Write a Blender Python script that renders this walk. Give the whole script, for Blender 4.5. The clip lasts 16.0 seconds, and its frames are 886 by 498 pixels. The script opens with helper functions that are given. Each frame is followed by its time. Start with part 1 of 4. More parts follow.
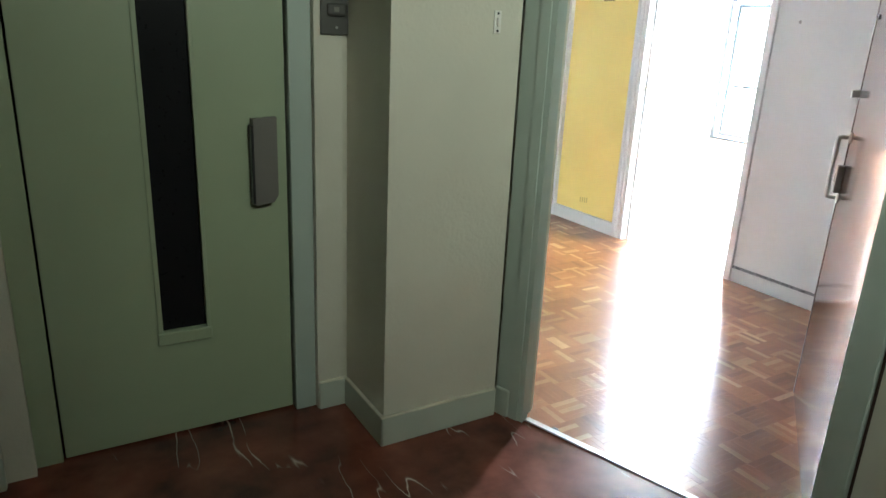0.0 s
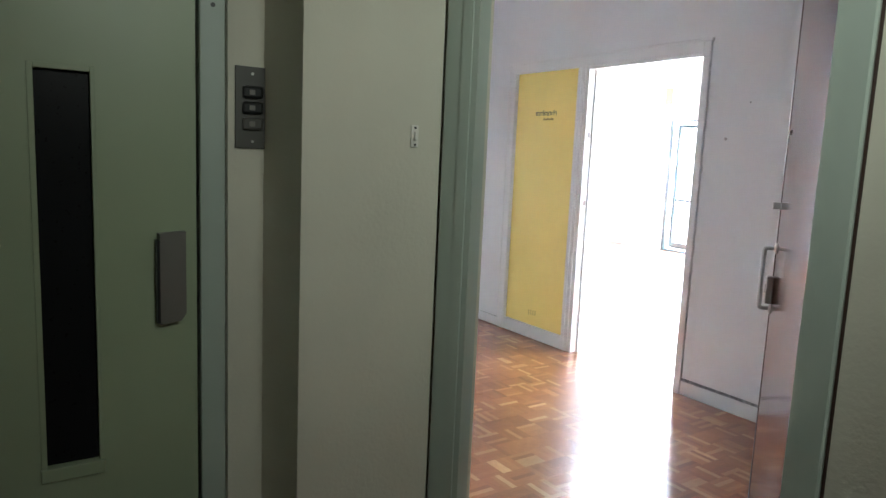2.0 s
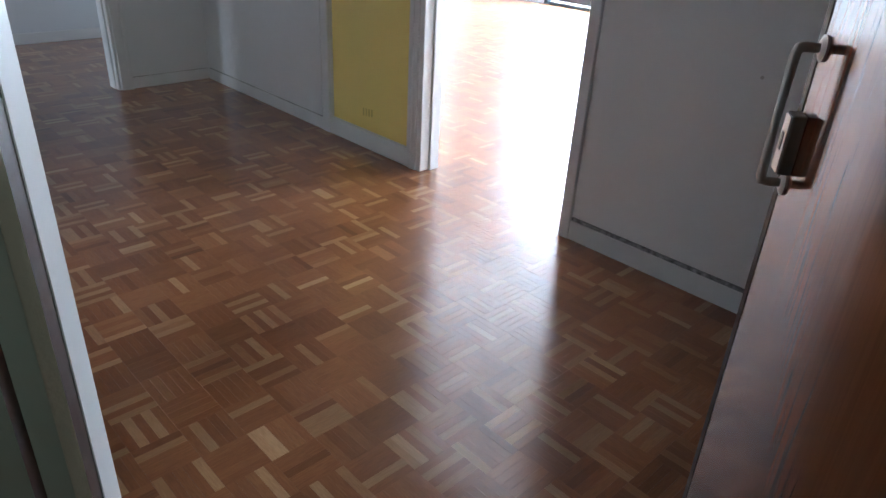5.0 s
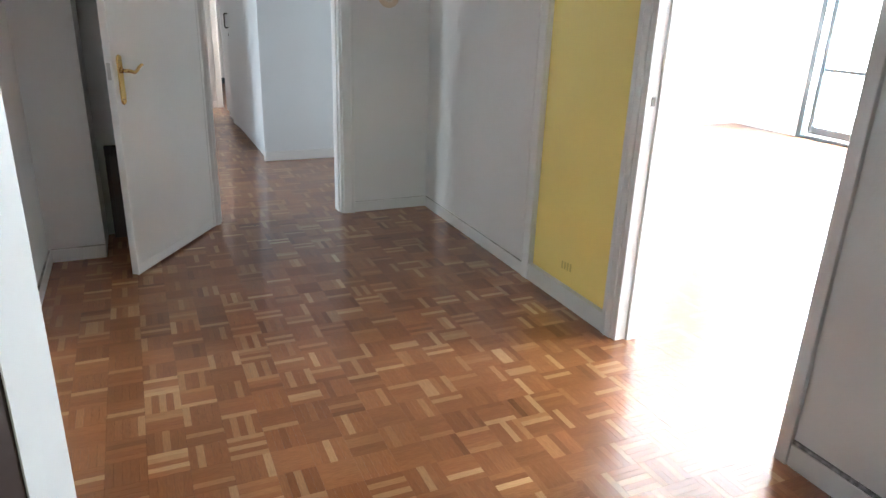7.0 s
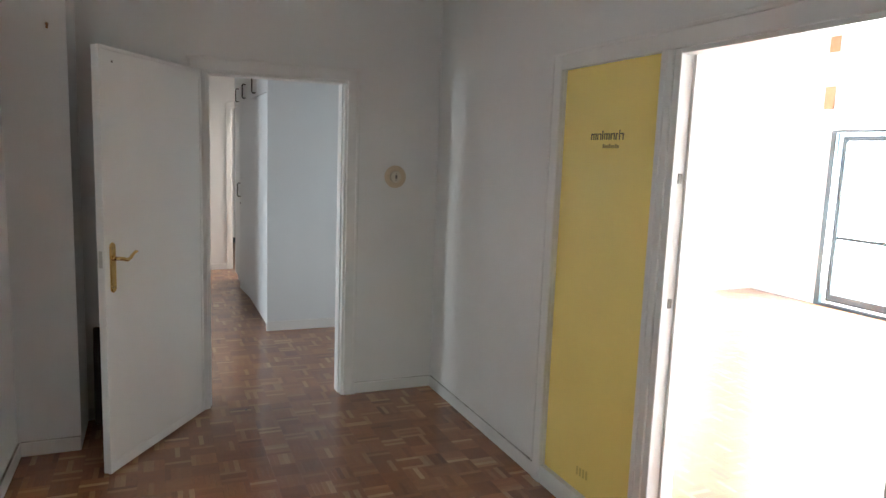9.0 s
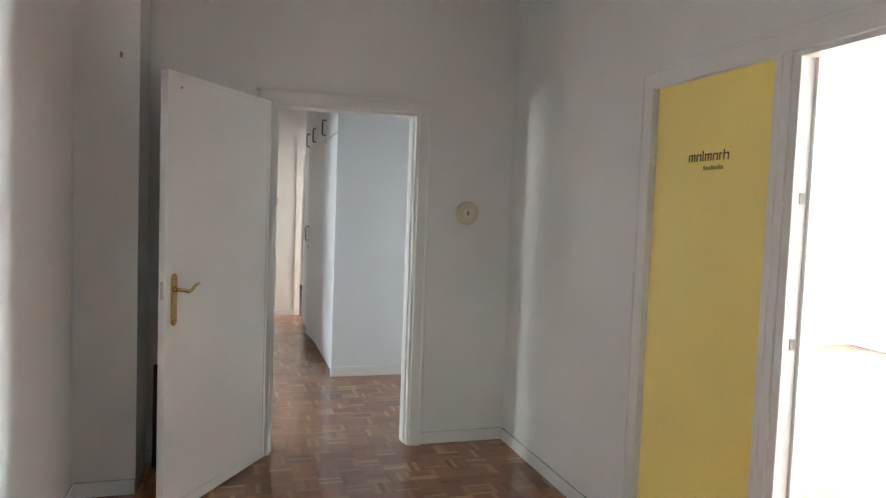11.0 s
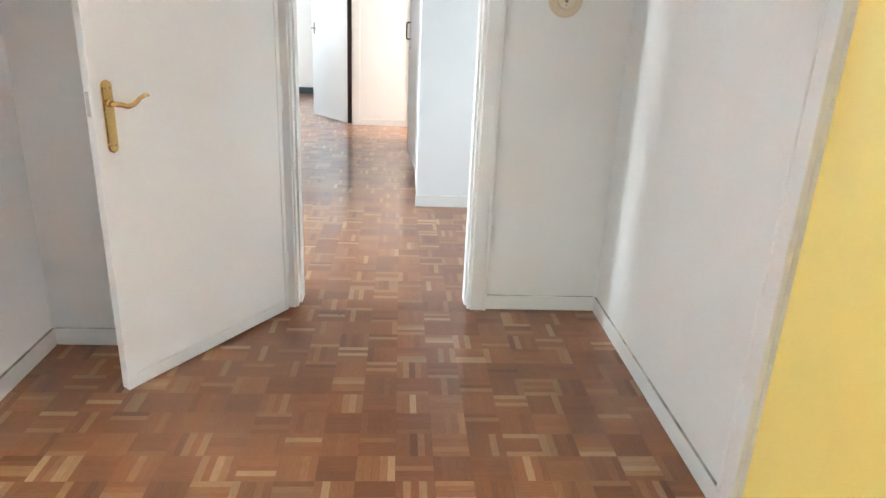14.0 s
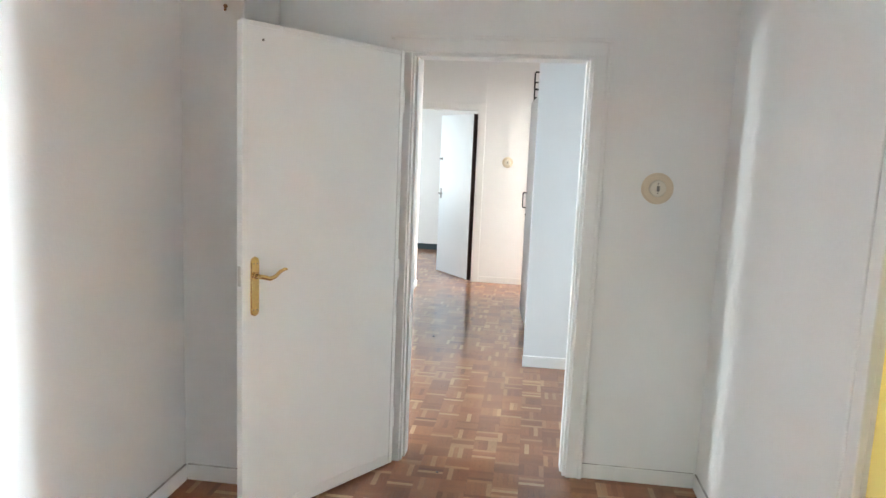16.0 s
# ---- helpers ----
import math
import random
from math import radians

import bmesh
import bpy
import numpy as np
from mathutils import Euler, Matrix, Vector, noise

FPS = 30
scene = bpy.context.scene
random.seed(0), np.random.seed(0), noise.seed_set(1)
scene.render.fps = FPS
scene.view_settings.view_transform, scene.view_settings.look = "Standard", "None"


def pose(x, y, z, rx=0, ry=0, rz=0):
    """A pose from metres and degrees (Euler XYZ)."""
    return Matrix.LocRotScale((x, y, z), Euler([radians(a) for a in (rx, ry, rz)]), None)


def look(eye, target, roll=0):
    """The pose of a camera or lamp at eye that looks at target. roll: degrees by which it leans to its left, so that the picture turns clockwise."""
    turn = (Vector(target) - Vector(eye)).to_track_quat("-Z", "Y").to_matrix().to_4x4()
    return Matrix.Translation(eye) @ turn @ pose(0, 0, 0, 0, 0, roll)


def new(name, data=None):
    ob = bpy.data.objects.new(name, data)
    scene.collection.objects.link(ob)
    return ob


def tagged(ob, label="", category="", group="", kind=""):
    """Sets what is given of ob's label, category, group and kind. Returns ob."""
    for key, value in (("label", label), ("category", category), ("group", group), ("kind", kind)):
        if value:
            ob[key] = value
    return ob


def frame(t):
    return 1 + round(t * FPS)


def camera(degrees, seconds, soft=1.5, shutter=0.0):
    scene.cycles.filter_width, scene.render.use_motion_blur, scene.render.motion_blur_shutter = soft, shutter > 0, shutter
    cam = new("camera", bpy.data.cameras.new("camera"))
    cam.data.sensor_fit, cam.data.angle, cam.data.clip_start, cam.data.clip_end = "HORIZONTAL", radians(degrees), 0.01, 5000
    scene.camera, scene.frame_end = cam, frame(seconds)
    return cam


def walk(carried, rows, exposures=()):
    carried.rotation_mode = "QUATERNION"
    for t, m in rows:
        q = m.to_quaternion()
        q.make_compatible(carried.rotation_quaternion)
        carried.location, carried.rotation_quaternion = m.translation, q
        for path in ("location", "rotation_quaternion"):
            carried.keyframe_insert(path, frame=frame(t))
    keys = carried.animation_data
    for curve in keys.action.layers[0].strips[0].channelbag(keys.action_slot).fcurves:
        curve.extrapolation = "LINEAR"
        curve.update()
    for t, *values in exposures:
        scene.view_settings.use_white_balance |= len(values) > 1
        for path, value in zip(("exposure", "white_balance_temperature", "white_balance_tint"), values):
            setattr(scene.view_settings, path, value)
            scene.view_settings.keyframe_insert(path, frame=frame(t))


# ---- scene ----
cam = camera(66.1, 16.0)
PATH = [
    (0, (-3.584, -5.704, 1.379), (-2.598, -4.072, 0.777), 2.6),
    (0.5, (-3.573, -5.705, 1.395), (-2.569, -4.042, 0.92), 2.5),
    (1, (-3.568, -5.712, 1.422), (-2.548, -4.033, 1.048), 2.5),
    (1.5, (-3.521, -5.723, 1.412), (-2.481, -4.041, 1.115), 2.5),
    (2, (-3.406, -5.694, 1.369), (-2.308, -4.045, 1.094), 2.5),
    (2.5, (-3.238, -5.592, 1.271), (-2.036, -4.035, 0.909), 2.4),
    (3, (-3.084, -5.421, 1.171), (-1.788, -4.028, 0.554), 2.0),
    (3.1, (-3.058, -5.365, 1.161), (-1.749, -4.022, 0.467), 3.1),
    (3.2, (-3.036, -5.349, 1.149), (-1.726, -4.038, 0.395), 2.0),
    (5.3, (-2.047, -4.626, 1.282), (-0.821, -3.358, 0.341), 2.8),
    (5.5, (-1.976, -4.623, 1.294), (-0.792, -3.308, 0.362), 2.9),
    (6, (-1.908, -4.585, 1.369), (-0.903, -3.124, 0.445), 2.1),
    (6.5, (-1.909, -4.541, 1.423), (-1.046, -2.927, 0.616), 2.2),
    (7, (-1.869, -4.472, 1.431), (-1.092, -2.762, 0.746), 2.0),
    (7.5, (-1.837, -4.369, 1.412), (-1.082, -2.626, 0.787), 1.6),
    (8, (-1.757, -4.305, 1.463), (-0.997, -2.55, 0.878), 1.6),
    (8.5, (-1.72, -4.279, 1.532), (-0.944, -2.485, 1.108), 1.9),
    (9, (-1.726, -4.247, 1.592), (-0.954, -2.422, 1.322), 2.1),
    (9.5, (-1.723, -4.221, 1.593), (-0.999, -2.363, 1.434), 2.2),
    (9.7, (-1.738, -4.202, 1.584), (-1.034, -2.335, 1.451), 2.2),
    (11.8, (-1.525, -3.789, 1.355), (-0.958, -1.874, 1.235), 2.0),
    (12, (-1.465, -3.726, 1.323), (-0.893, -1.821, 1.111), 2.5),
    (12.5, (-1.311, -3.595, 1.28), (-0.85, -1.696, 0.853), 2.5),
    (13, (-1.199, -3.403, 1.272), (-0.894, -1.512, 0.696), 2.6),
    (13.5, (-1.071, -3.194, 1.329), (-0.862, -1.32, 0.664), 2.4),
    (14, (-0.974, -3.037, 1.418), (-0.841, -1.162, 0.735), 2.6),
    (14.5, (-0.925, -3.04, 1.494), (-0.931, -1.143, 0.859), 2.4),
    (15, (-0.887, -3.182, 1.549), (-0.992, -1.26, 1.005), 2.4),
    (15.5, (-0.87, -3.266, 1.568), (-1.058, -1.315, 1.171), 2.4),
    (16, (-0.868, -3.264, 1.566), (-1.112, -1.298, 1.289), 2.4),
]
walk(cam, [(t, look(eye, aim, roll)) for t, eye, aim, roll in PATH], exposures=((0, 1.38, 5800, 6), (1.0, 1.2, 5850, 8), (1.5, 1.05, 5850, 10), (2.0, 0.75, 5800, 12), (2.5, -0.12, 5700, 14), (3.0, -0.85, 5600, 16), (5.5, -0.68, 5600, 10), (6, -0.68, 5700, 10), (6.5, -0.5, 5850, 9), (7, 0.22, 6150, 9), (8, 0.52, 6350, 9), (8.5, 0.2, 6400, 10), (9, -0.05, 6500, 10), (9.5, 0.0, 6600, 10), (12, 0.35, 6600, 9), (12.5, 0.58, 6600, 9), (13, 1.22, 6500, 9), (13.5, 1.4, 6500, 9), (14.5, 1.38, 6450, 9), (15.2, 1.36, 6350, 7), (16, 1.16, 6300, 7)))

# ---- sky and lamps ----
world = bpy.data.worlds.new("sky")
scene.world = world
world.use_nodes = True
wn = world.node_tree
sky = wn.nodes.new("ShaderNodeTexSky")
sky.sky_type, sky.sun_disc = 'NISHITA', False
sky.sun_elevation, sky.sun_rotation = radians(42), radians(150)
wn.links.new(sky.outputs[0], wn.nodes["Background"].inputs[0])
wn.nodes["Background"].inputs[1].default_value = 0.12


def area_lamp(name, m, sx, sy, watts, color=(1, 1, 1)):
    d = bpy.data.lights.new(name, "AREA")
    d.shape, d.size, d.size_y, d.energy, d.color = "RECTANGLE", sx, sy, watts, color
    ob = new(name, d)
    ob.matrix_world = m
    return ob


DAY = (0.85, 0.95, 1.0)
# daylight: office windows (second one unseen), the side room window, the far rooms
for wy, watts in ((0.87, 2300), (-4.1, 1350)):
    area_lamp("window_daylight", look((5.75, wy, 1.25), (0, wy * 0.5 - 1.3, 0.9)), 1.0, 1.9, watts, DAY)
area_lamp("unseen_side_daylight", look((-6.62, 1.9, 1.35), (0, -0.3, 1.1)), 0.9, 1.4, 90, DAY)
# second unseen source, added to brighten the wardrobe end and corridor floor
area_lamp("unseen_side_daylight", look((-6.62, 0.55, 1.35), (0, 1.6, 0.9)), 0.7, 1.4, 125, (0.76, 0.90, 1.0))
# fill lights added inside the far and near rooms; no windows there
area_lamp("far_room_fill", look((-3.9, 6.5, 1.4), (-2, 6.4, 1.0)), 1.2, 1.4, 22, DAY)
area_lamp("near_room_fill", look((1.2, 4.75, 1.6), (-1.2, 4.3, 0.0)), 1.0, 1.4, 120, (1.0, 0.95, 0.88))
# fill light added high on the stair side; no landing lamp is seen
landing_light = area_lamp("landing_fill", look((-2.7, -6.3, 2.5), (-2.0, -4.3, 1.85)), 0.5, 0.6, 4.6, (0.95, 1.0, 0.80))
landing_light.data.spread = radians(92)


# ---- materials ----
def mat(name, color, rough=0.5, metal=0.0, vary=0.06, scale=3.0, bump=0.0, bscale=60.0, tint=None, spec=0.5, coat=0.0):
    m = bpy.data.materials.new(name)
    m.use_nodes = True
    nt = m.node_tree
    b = nt.nodes["Principled BSDF"]
    b.inputs["Metallic"].default_value = metal
    b.inputs["Specular IOR Level"].default_value = spec
    b.inputs["Coat Weight"].default_value = coat
    g = nt.nodes.new("ShaderNodeNewGeometry")
    big, fine = nt.nodes.new("ShaderNodeTexNoise"), nt.nodes.new("ShaderNodeTexNoise")
    big.inputs["Scale"].default_value, big.inputs["Detail"].default_value = scale, 5
    fine.inputs["Scale"].default_value, fine.inputs["Detail"].default_value = bscale, 4
    for n in (big, fine):
        nt.links.new(g.outputs["Position"], n.inputs["Vector"])
    ramp = nt.nodes.new("ShaderNodeValToRGB")
    ramp.color_ramp.elements[0].position, ramp.color_ramp.elements[1].position = 0.3, 0.7
    lo = [c * (1 - vary * 1.5) for c in (tint or color)]
    hi = [min(1, c * (1 + vary * 0.7)) for c in color]
    ramp.color_ramp.elements[0].color, ramp.color_ramp.elements[1].color = (*lo, 1), (*hi, 1)
    nt.links.new(big.outputs[0], ramp.inputs[0])
    nt.links.new(ramp.outputs[0], b.inputs["Base Color"])
    r = nt.nodes.new("ShaderNodeMapRange")
    r.inputs[3].default_value, r.inputs[4].default_value = max(0.02, rough - 0.08), min(1, rough + 0.08)
    nt.links.new(fine.outputs[0], r.inputs[0])
    nt.links.new(r.outputs[0], b.inputs["Roughness"])
    if bump:
        bp = nt.nodes.new("ShaderNodeBump")
        bp.inputs["Strength"].default_value, bp.inputs["Distance"].default_value = 0.6, bump
        nt.links.new(fine.outputs[0], bp.inputs["Height"])
        nt.links.new(bp.outputs[0], b.inputs["Normal"])
    return m


def wood_floor(name):
    """Varnished mosaic parquet: tone by finger and by block, grain along the fingers."""
    m = bpy.data.materials.new(name)
    m.use_nodes = True
    nt = m.node_tree
    N, L = nt.nodes.new, nt.links.new
    b = nt.nodes["Principled BSDF"]
    g, oi = N("ShaderNodeNewGeometry"), N("ShaderNodeObjectInfo")
    add, fr = N("ShaderNodeMath"), N("ShaderNodeMath")
    add.operation, fr.operation = "ADD", "FRACT"
    L(g.outputs["Random Per Island"], add.inputs[0])
    L(oi.outputs["Random"], add.inputs[1])
    L(add.outputs[0], fr.inputs[0])
    ramp = N("ShaderNodeValToRGB")
    e = ramp.color_ramp.elements
    e[0].position, e[0].color = 0.0, (0.215, 0.081, 0.031, 1)
    e[1].position, e[1].color = 1.0, (0.51, 0.300, 0.155, 1)
    for p, c in ((0.06, (0.285, 0.112, 0.045, 1)), (0.76, (0.320, 0.133, 0.054, 1)), (0.86, (0.40, 0.192, 0.088, 1))):
        n = ramp.color_ramp.elements.new(p)
        n.color = c
    L(fr.outputs[0], ramp.inputs[0])
    # tone by block
    snap = N("ShaderNodeVectorMath")
    snap.operation = "SNAP"
    snap.inputs[1].default_value = (BLOCK, BLOCK, 10)
    off = N("ShaderNodeVectorMath")
    off.operation = "ADD"
    off.inputs[1].default_value = (-BX + 40 * BLOCK, -BY + 400 * BLOCK, 5)
    L(g.outputs["Position"], off.inputs[0])
    L(off.outputs[0], snap.inputs[0])
    wh = N("ShaderNodeTexWhiteNoise")
    L(snap.outputs[0], wh.inputs["Vector"])
    mix = N("ShaderNodeMix")
    mix.data_type, mix.blend_type = "RGBA", "MULTIPLY"
    mix.inputs[0].default_value = 1
    rb = N("ShaderNodeValToRGB")
    rb.color_ramp.elements[0].color, rb.color_ramp.elements[1].color = (0.76, 0.70, 0.65, 1), (1.13, 1.14, 1.13, 1)
    L(wh.outputs["Value"], rb.inputs[0])
    L(ramp.outputs[0], mix.inputs[6])
    L(rb.outputs[0], mix.inputs[7])
    # grain and wear
    grain, wear = N("ShaderNodeTexNoise"), N("ShaderNodeTexNoise")
    grain.inputs["Scale"].default_value, grain.inputs["Detail"].default_value = 4.0, 5
    wear.inputs["Scale"].default_value, wear.inputs["Detail"].default_value = 2.2, 6
    chk = N("ShaderNodeTexChecker")
    chk.inputs["Scale"].default_value = 1.0
    cell = N("ShaderNodeVectorMath")
    cell.operation = "MULTIPLY"
    cell.inputs[1].default_value = (1 / BLOCK, 1 / BLOCK, 0)
    L(off.outputs[0], cell.inputs[0])
    L(cell.outputs[0], chk.inputs["Vector"])
    ways = []
    for sx, sy in ((7, 60), (60, 7)):
        v = N("ShaderNodeVectorMath")
        v.operation = "MULTIPLY"
        v.inputs[1].default_value = (sx, sy, 30)
        L(g.outputs["Position"], v.inputs[0])
        ways.append(v)
    turn = N("ShaderNodeMix")
    turn.data_type = "VECTOR"
    L(chk.outputs["Fac"], turn.inputs[0])
    L(ways[0].outputs[0], turn.inputs[4])
    L(ways[1].outputs[0], turn.inputs[5])
    L(turn.outputs[1], grain.inputs["Vector"])
    L(g.outputs["Position"], wear.inputs["Vector"])
    gm = N("ShaderNodeMix")
    gm.data_type, gm.blend_type = "RGBA", "MULTIPLY"
    gm.inputs[0].default_value = 0.45
    rg = N("ShaderNodeValToRGB")
    rg.color_ramp.elements[0].position, rg.color_ramp.elements[1].position = 0.35, 0.65
    rg.color_ramp.elements[0].color = (0.6, 0.56, 0.52, 1)
    L(grain.outputs[0], rg.inputs[0])
    L(mix.outputs[2], gm.inputs[6])
    L(rg.outputs[0], gm.inputs[7])
    wm = N("ShaderNodeMix")
    wm.data_type, wm.blend_type = "RGBA", "MULTIPLY"
    wm.inputs[0].default_value = 1
    rw = N("ShaderNodeValToRGB")
    rw.color_ramp.elements[0].position, rw.color_ramp.elements[1].position = 0.3, 0.7
    rw.color_ramp.elements[0].color, rw.color_ramp.elements[1].color = (0.86, 0.84, 0.82, 1), (1.08, 1.08, 1.08, 1)
    L(wear.outputs[0], rw.inputs[0])
    L(gm.outputs[2], wm.inputs[6])
    L(rw.outputs[0], wm.inputs[7])
    L(wm.outputs[2], b.inputs["Base Color"])
    b.inputs["Specular IOR Level"].default_value = 0.12
    b.inputs["Coat Weight"].default_value, b.inputs["Coat Roughness"].default_value = 1.0, 0.16
    rr = N("ShaderNodeMapRange")
    rr.inputs[3].default_value, rr.inputs[4].default_value = 0.36, 0.28
    L(wear.outputs[0], rr.inputs[0])
    L(rr.outputs[0], b.inputs["Roughness"])
    # the varnish follows the grain and lies a little uneven
    bump = N("ShaderNodeBump")
    bump.inputs["Strength"].default_value, bump.inputs["Distance"].default_value = 0.15, 0.0004
    L(grain.outputs[0], bump.inputs["Height"])
    L(bump.outputs[0], b.inputs["Normal"])
    return m


def marble(name):
    m = bpy.data.materials.new(name)
    m.use_nodes = True
    nt = m.node_tree
    N, L = nt.nodes.new, nt.links.new
    b = nt.nodes["Principled BSDF"]
    g = N("ShaderNodeNewGeometry")
    warp = N("ShaderNodeTexNoise")
    warp.inputs["Scale"].default_value, warp.inputs["Detail"].default_value = 5, 6
    L(g.outputs["Position"], warp.inputs["Vector"])
    mx = N("ShaderNodeVectorMath")
    mx.operation = "MULTIPLY_ADD"
    mx.inputs[1].default_value = (0.05, 0.05, 0.05)
    L(warp.outputs["Color"], mx.inputs[0])
    L(g.outputs["Position"], mx.inputs[2])
    mp = N("ShaderNodeMapping")
    mp.inputs["Rotation"].default_value = (0, 0, 0.28)
    mp.inputs["Scale"].default_value = (6.0, 0.8, 1)
    L(mx.outputs[0], mp.inputs[0])
    ridge = N("ShaderNodeTexNoise")
    ridge.inputs["Scale"].default_value, ridge.inputs["Detail"].default_value = 1.0, 2.5
    L(mp.outputs[0], ridge.inputs["Vector"])
    sub, vor = N("ShaderNodeMath"), N("ShaderNodeMath")
    sub.operation, vor.operation = "SUBTRACT", "ABSOLUTE"
    sub.inputs[1].default_value = 0.5
    L(ridge.outputs[0], sub.inputs[0])
    L(sub.outputs[0], vor.inputs[0])
    vein = N("ShaderNodeValToRGB")
    vein.color_ramp.elements[0].position, vein.color_ramp.elements[0].color = 0.001, (1, 1, 1, 1)
    vein.color_ramp.elements[1].position, vein.color_ramp.elements[1].color = 0.0045, (0, 0, 0, 1)
    L(vor.outputs[0], vein.inputs[0])
    gate = N("ShaderNodeValToRGB")
    gate.color_ramp.elements[0].position, gate.color_ramp.elements[1].position = 0.50, 0.64
    broad = N("ShaderNodeTexNoise")
    broad.inputs["Scale"].default_value = 3.0
    L(g.outputs["Position"], broad.inputs["Vector"])
    L(broad.outputs[0], gate.inputs[0])
    mul = N("ShaderNodeMath")
    mul.operation = "MULTIPLY"
    L(vein.outputs[0], mul.inputs[0])
    L(gate.outputs[0], mul.inputs[1])
    base = N("ShaderNodeValToRGB")
    e = base.color_ramp.elements
    e[0].position, e[0].color = 0.3, (0.055, 0.014, 0.010, 1)
    e[1].position, e[1].color = 0.72, (0.24, 0.075, 0.045, 1)
    L(warp.outputs[0], base.inputs[0])
    mix = N("ShaderNodeMix")
    mix.data_type = "RGBA"
    L(mul.outputs[0], mix.inputs[0])
    L(base.outputs[0], mix.inputs[6])
    mix.inputs[7].default_value = (0.75, 0.62, 0.5, 1)
    L(mix.outputs[2], b.inputs["Base Color"])
    b.inputs["Roughness"].default_value = 0.22
    return m


def veneer(name):
    """Reddish varnished door veneer with upright grain."""
    m = bpy.data.materials.new(name)
    m.use_nodes = True
    nt = m.node_tree
    N, L = nt.nodes.new, nt.links.new
    b = nt.nodes["Principled BSDF"]
    tc, mp, n1 = N("ShaderNodeTexCoord"), N("ShaderNodeMapping"), N("ShaderNodeTexNoise")
    mp.inputs["Scale"].default_value = (48, 48, 1.6)
    n1.inputs["Scale"].default_value, n1.inputs["Detail"].default_value, n1.inputs["Distortion"].default_value = 1.6, 7, 0.8
    L(tc.outputs["Object"], mp.inputs[0])
    L(mp.outputs[0], n1.inputs["Vector"])
    r = N("ShaderNodeValToRGB")
    e = r.color_ramp.elements
    e[0].position, e[0].color = 0.3, (0.125, 0.035, 0.014, 1)
    e[1].position, e[1].color = 0.72, (0.165, 0.048, 0.019, 1)
    L(n1.outputs[0], r.inputs[0])
    L(r.outputs[0], b.inputs["Base Color"])
    b.inputs["Roughness"].default_value = 0.10
    b.inputs["Specular IOR Level"].default_value = 0.35
    bp = N("ShaderNodeBump")
    bp.inputs["Strength"].default_value, bp.inputs["Distance"].default_value = 0.2, 0.001
    L(n1.outputs[0], bp.inputs["Height"])
    L(bp.outputs[0], b.inputs["Normal"])
    return m


BLOCK, BX, BY = 0.1245, -0.967, -1.278
M_WALL = mat("white_wall_paint", (0.78, 0.775, 0.765), 0.7, vary=0.03, scale=1.3, bump=0.0015, bscale=70)
M_TRIM = mat("white_gloss_paint", (0.78, 0.772, 0.755), 0.5, vary=0.04, scale=2.5, bump=0.0006, bscale=40)
M_DOOR = mat("white_door_paint", (0.78, 0.775, 0.755), 0.35, vary=0.03, scale=1.5, bump=0.0004, bscale=30)
M_CEIL = mat("ceiling_paint", (0.80, 0.79, 0.78), 0.8, vary=0.03)
M_OFFICE = mat("fresh_white_paint", (0.86, 0.86, 0.86), 0.7, vary=0.02, bump=0.001)
M_YELLOW = mat("yellow_vinyl", (0.97, 0.782, 0.245), 0.33, vary=0.03, scale=2)
M_GOT = mat("landing_plaster", (0.63, 0.605, 0.50), 0.75, vary=0.05, scale=2, bump=0.003, bscale=75)
M_GREEN = mat("green_gloss_paint", (0.42, 0.48, 0.42), 0.38, vary=0.05, scale=2, bump=0.0006, bscale=30)
M_GREENB = mat("landing_baseboard_paint", (0.47, 0.51, 0.43), 0.45, vary=0.05, scale=3)
M_LIFT = mat("lift_door_paint", (0.36, 0.42, 0.275), 0.4, vary=0.05, scale=1.5, bump=0.0004, bscale=40)
M_DARKGLASS = mat("dark_glass", (0.012, 0.012, 0.013), 0.3, spec=0.15)
M_STEEL = mat("brushed_steel", (0.55, 0.53, 0.5), 0.35, metal=1.0, bscale=120)
M_DULL = mat("dull_aluminium", (0.20, 0.185, 0.165), 0.45, metal=0.3, bscale=120)
M_PLATE = mat("button_plate_paint", (0.085, 0.08, 0.07), 0.4, bscale=90)
M_BLACK = mat("black_plastic", (0.015, 0.015, 0.015), 0.35)
M_BRASS = mat("polished_brass", (0.72, 0.50, 0.20), 0.25, metal=1.0, bscale=80)
M_CREAM = mat("cream_bakelite", (0.66, 0.55, 0.41), 0.45)
M_COVER = mat("beige_switch_cover", (0.68, 0.62, 0.52), 0.4)
M_OFFWHITE = mat("offwhite_plastic", (0.72, 0.70, 0.64), 0.35)
M_INK = mat("dark_print", (0.04, 0.032, 0.025), 0.6)
M_INK2 = mat("faded_print", (0.42, 0.30, 0.08), 0.6)
M_FADE = mat("worn_print", (0.76, 0.60, 0.18), 0.6)
M_FLOOR = wood_floor("mosaic_parquet")
M_SUB = mat("dark_joint", (0.06, 0.03, 0.018), 0.7)
M_MARBLE = marble("red_marble")
M_VENEER = veneer("door_veneer")
M_GREYFRAME = mat("grey_window_paint", (0.036, 0.054, 0.065), 0.5)
# dark brown for door edges; also stands in for shade in gaps and reveal
M_DARKBROWN = mat("dark_brown", (0.04, 0.018, 0.012), 0.5)
M_SCUFF = mat("scuffed_paint", (0.30, 0.30, 0.31), 0.6, vary=0.5, scale=45)
M_WARD = mat("wardrobe_paint", (0.74, 0.76, 0.77), 0.4, vary=0.025, scale=1.2, bump=0.0003, bscale=30)
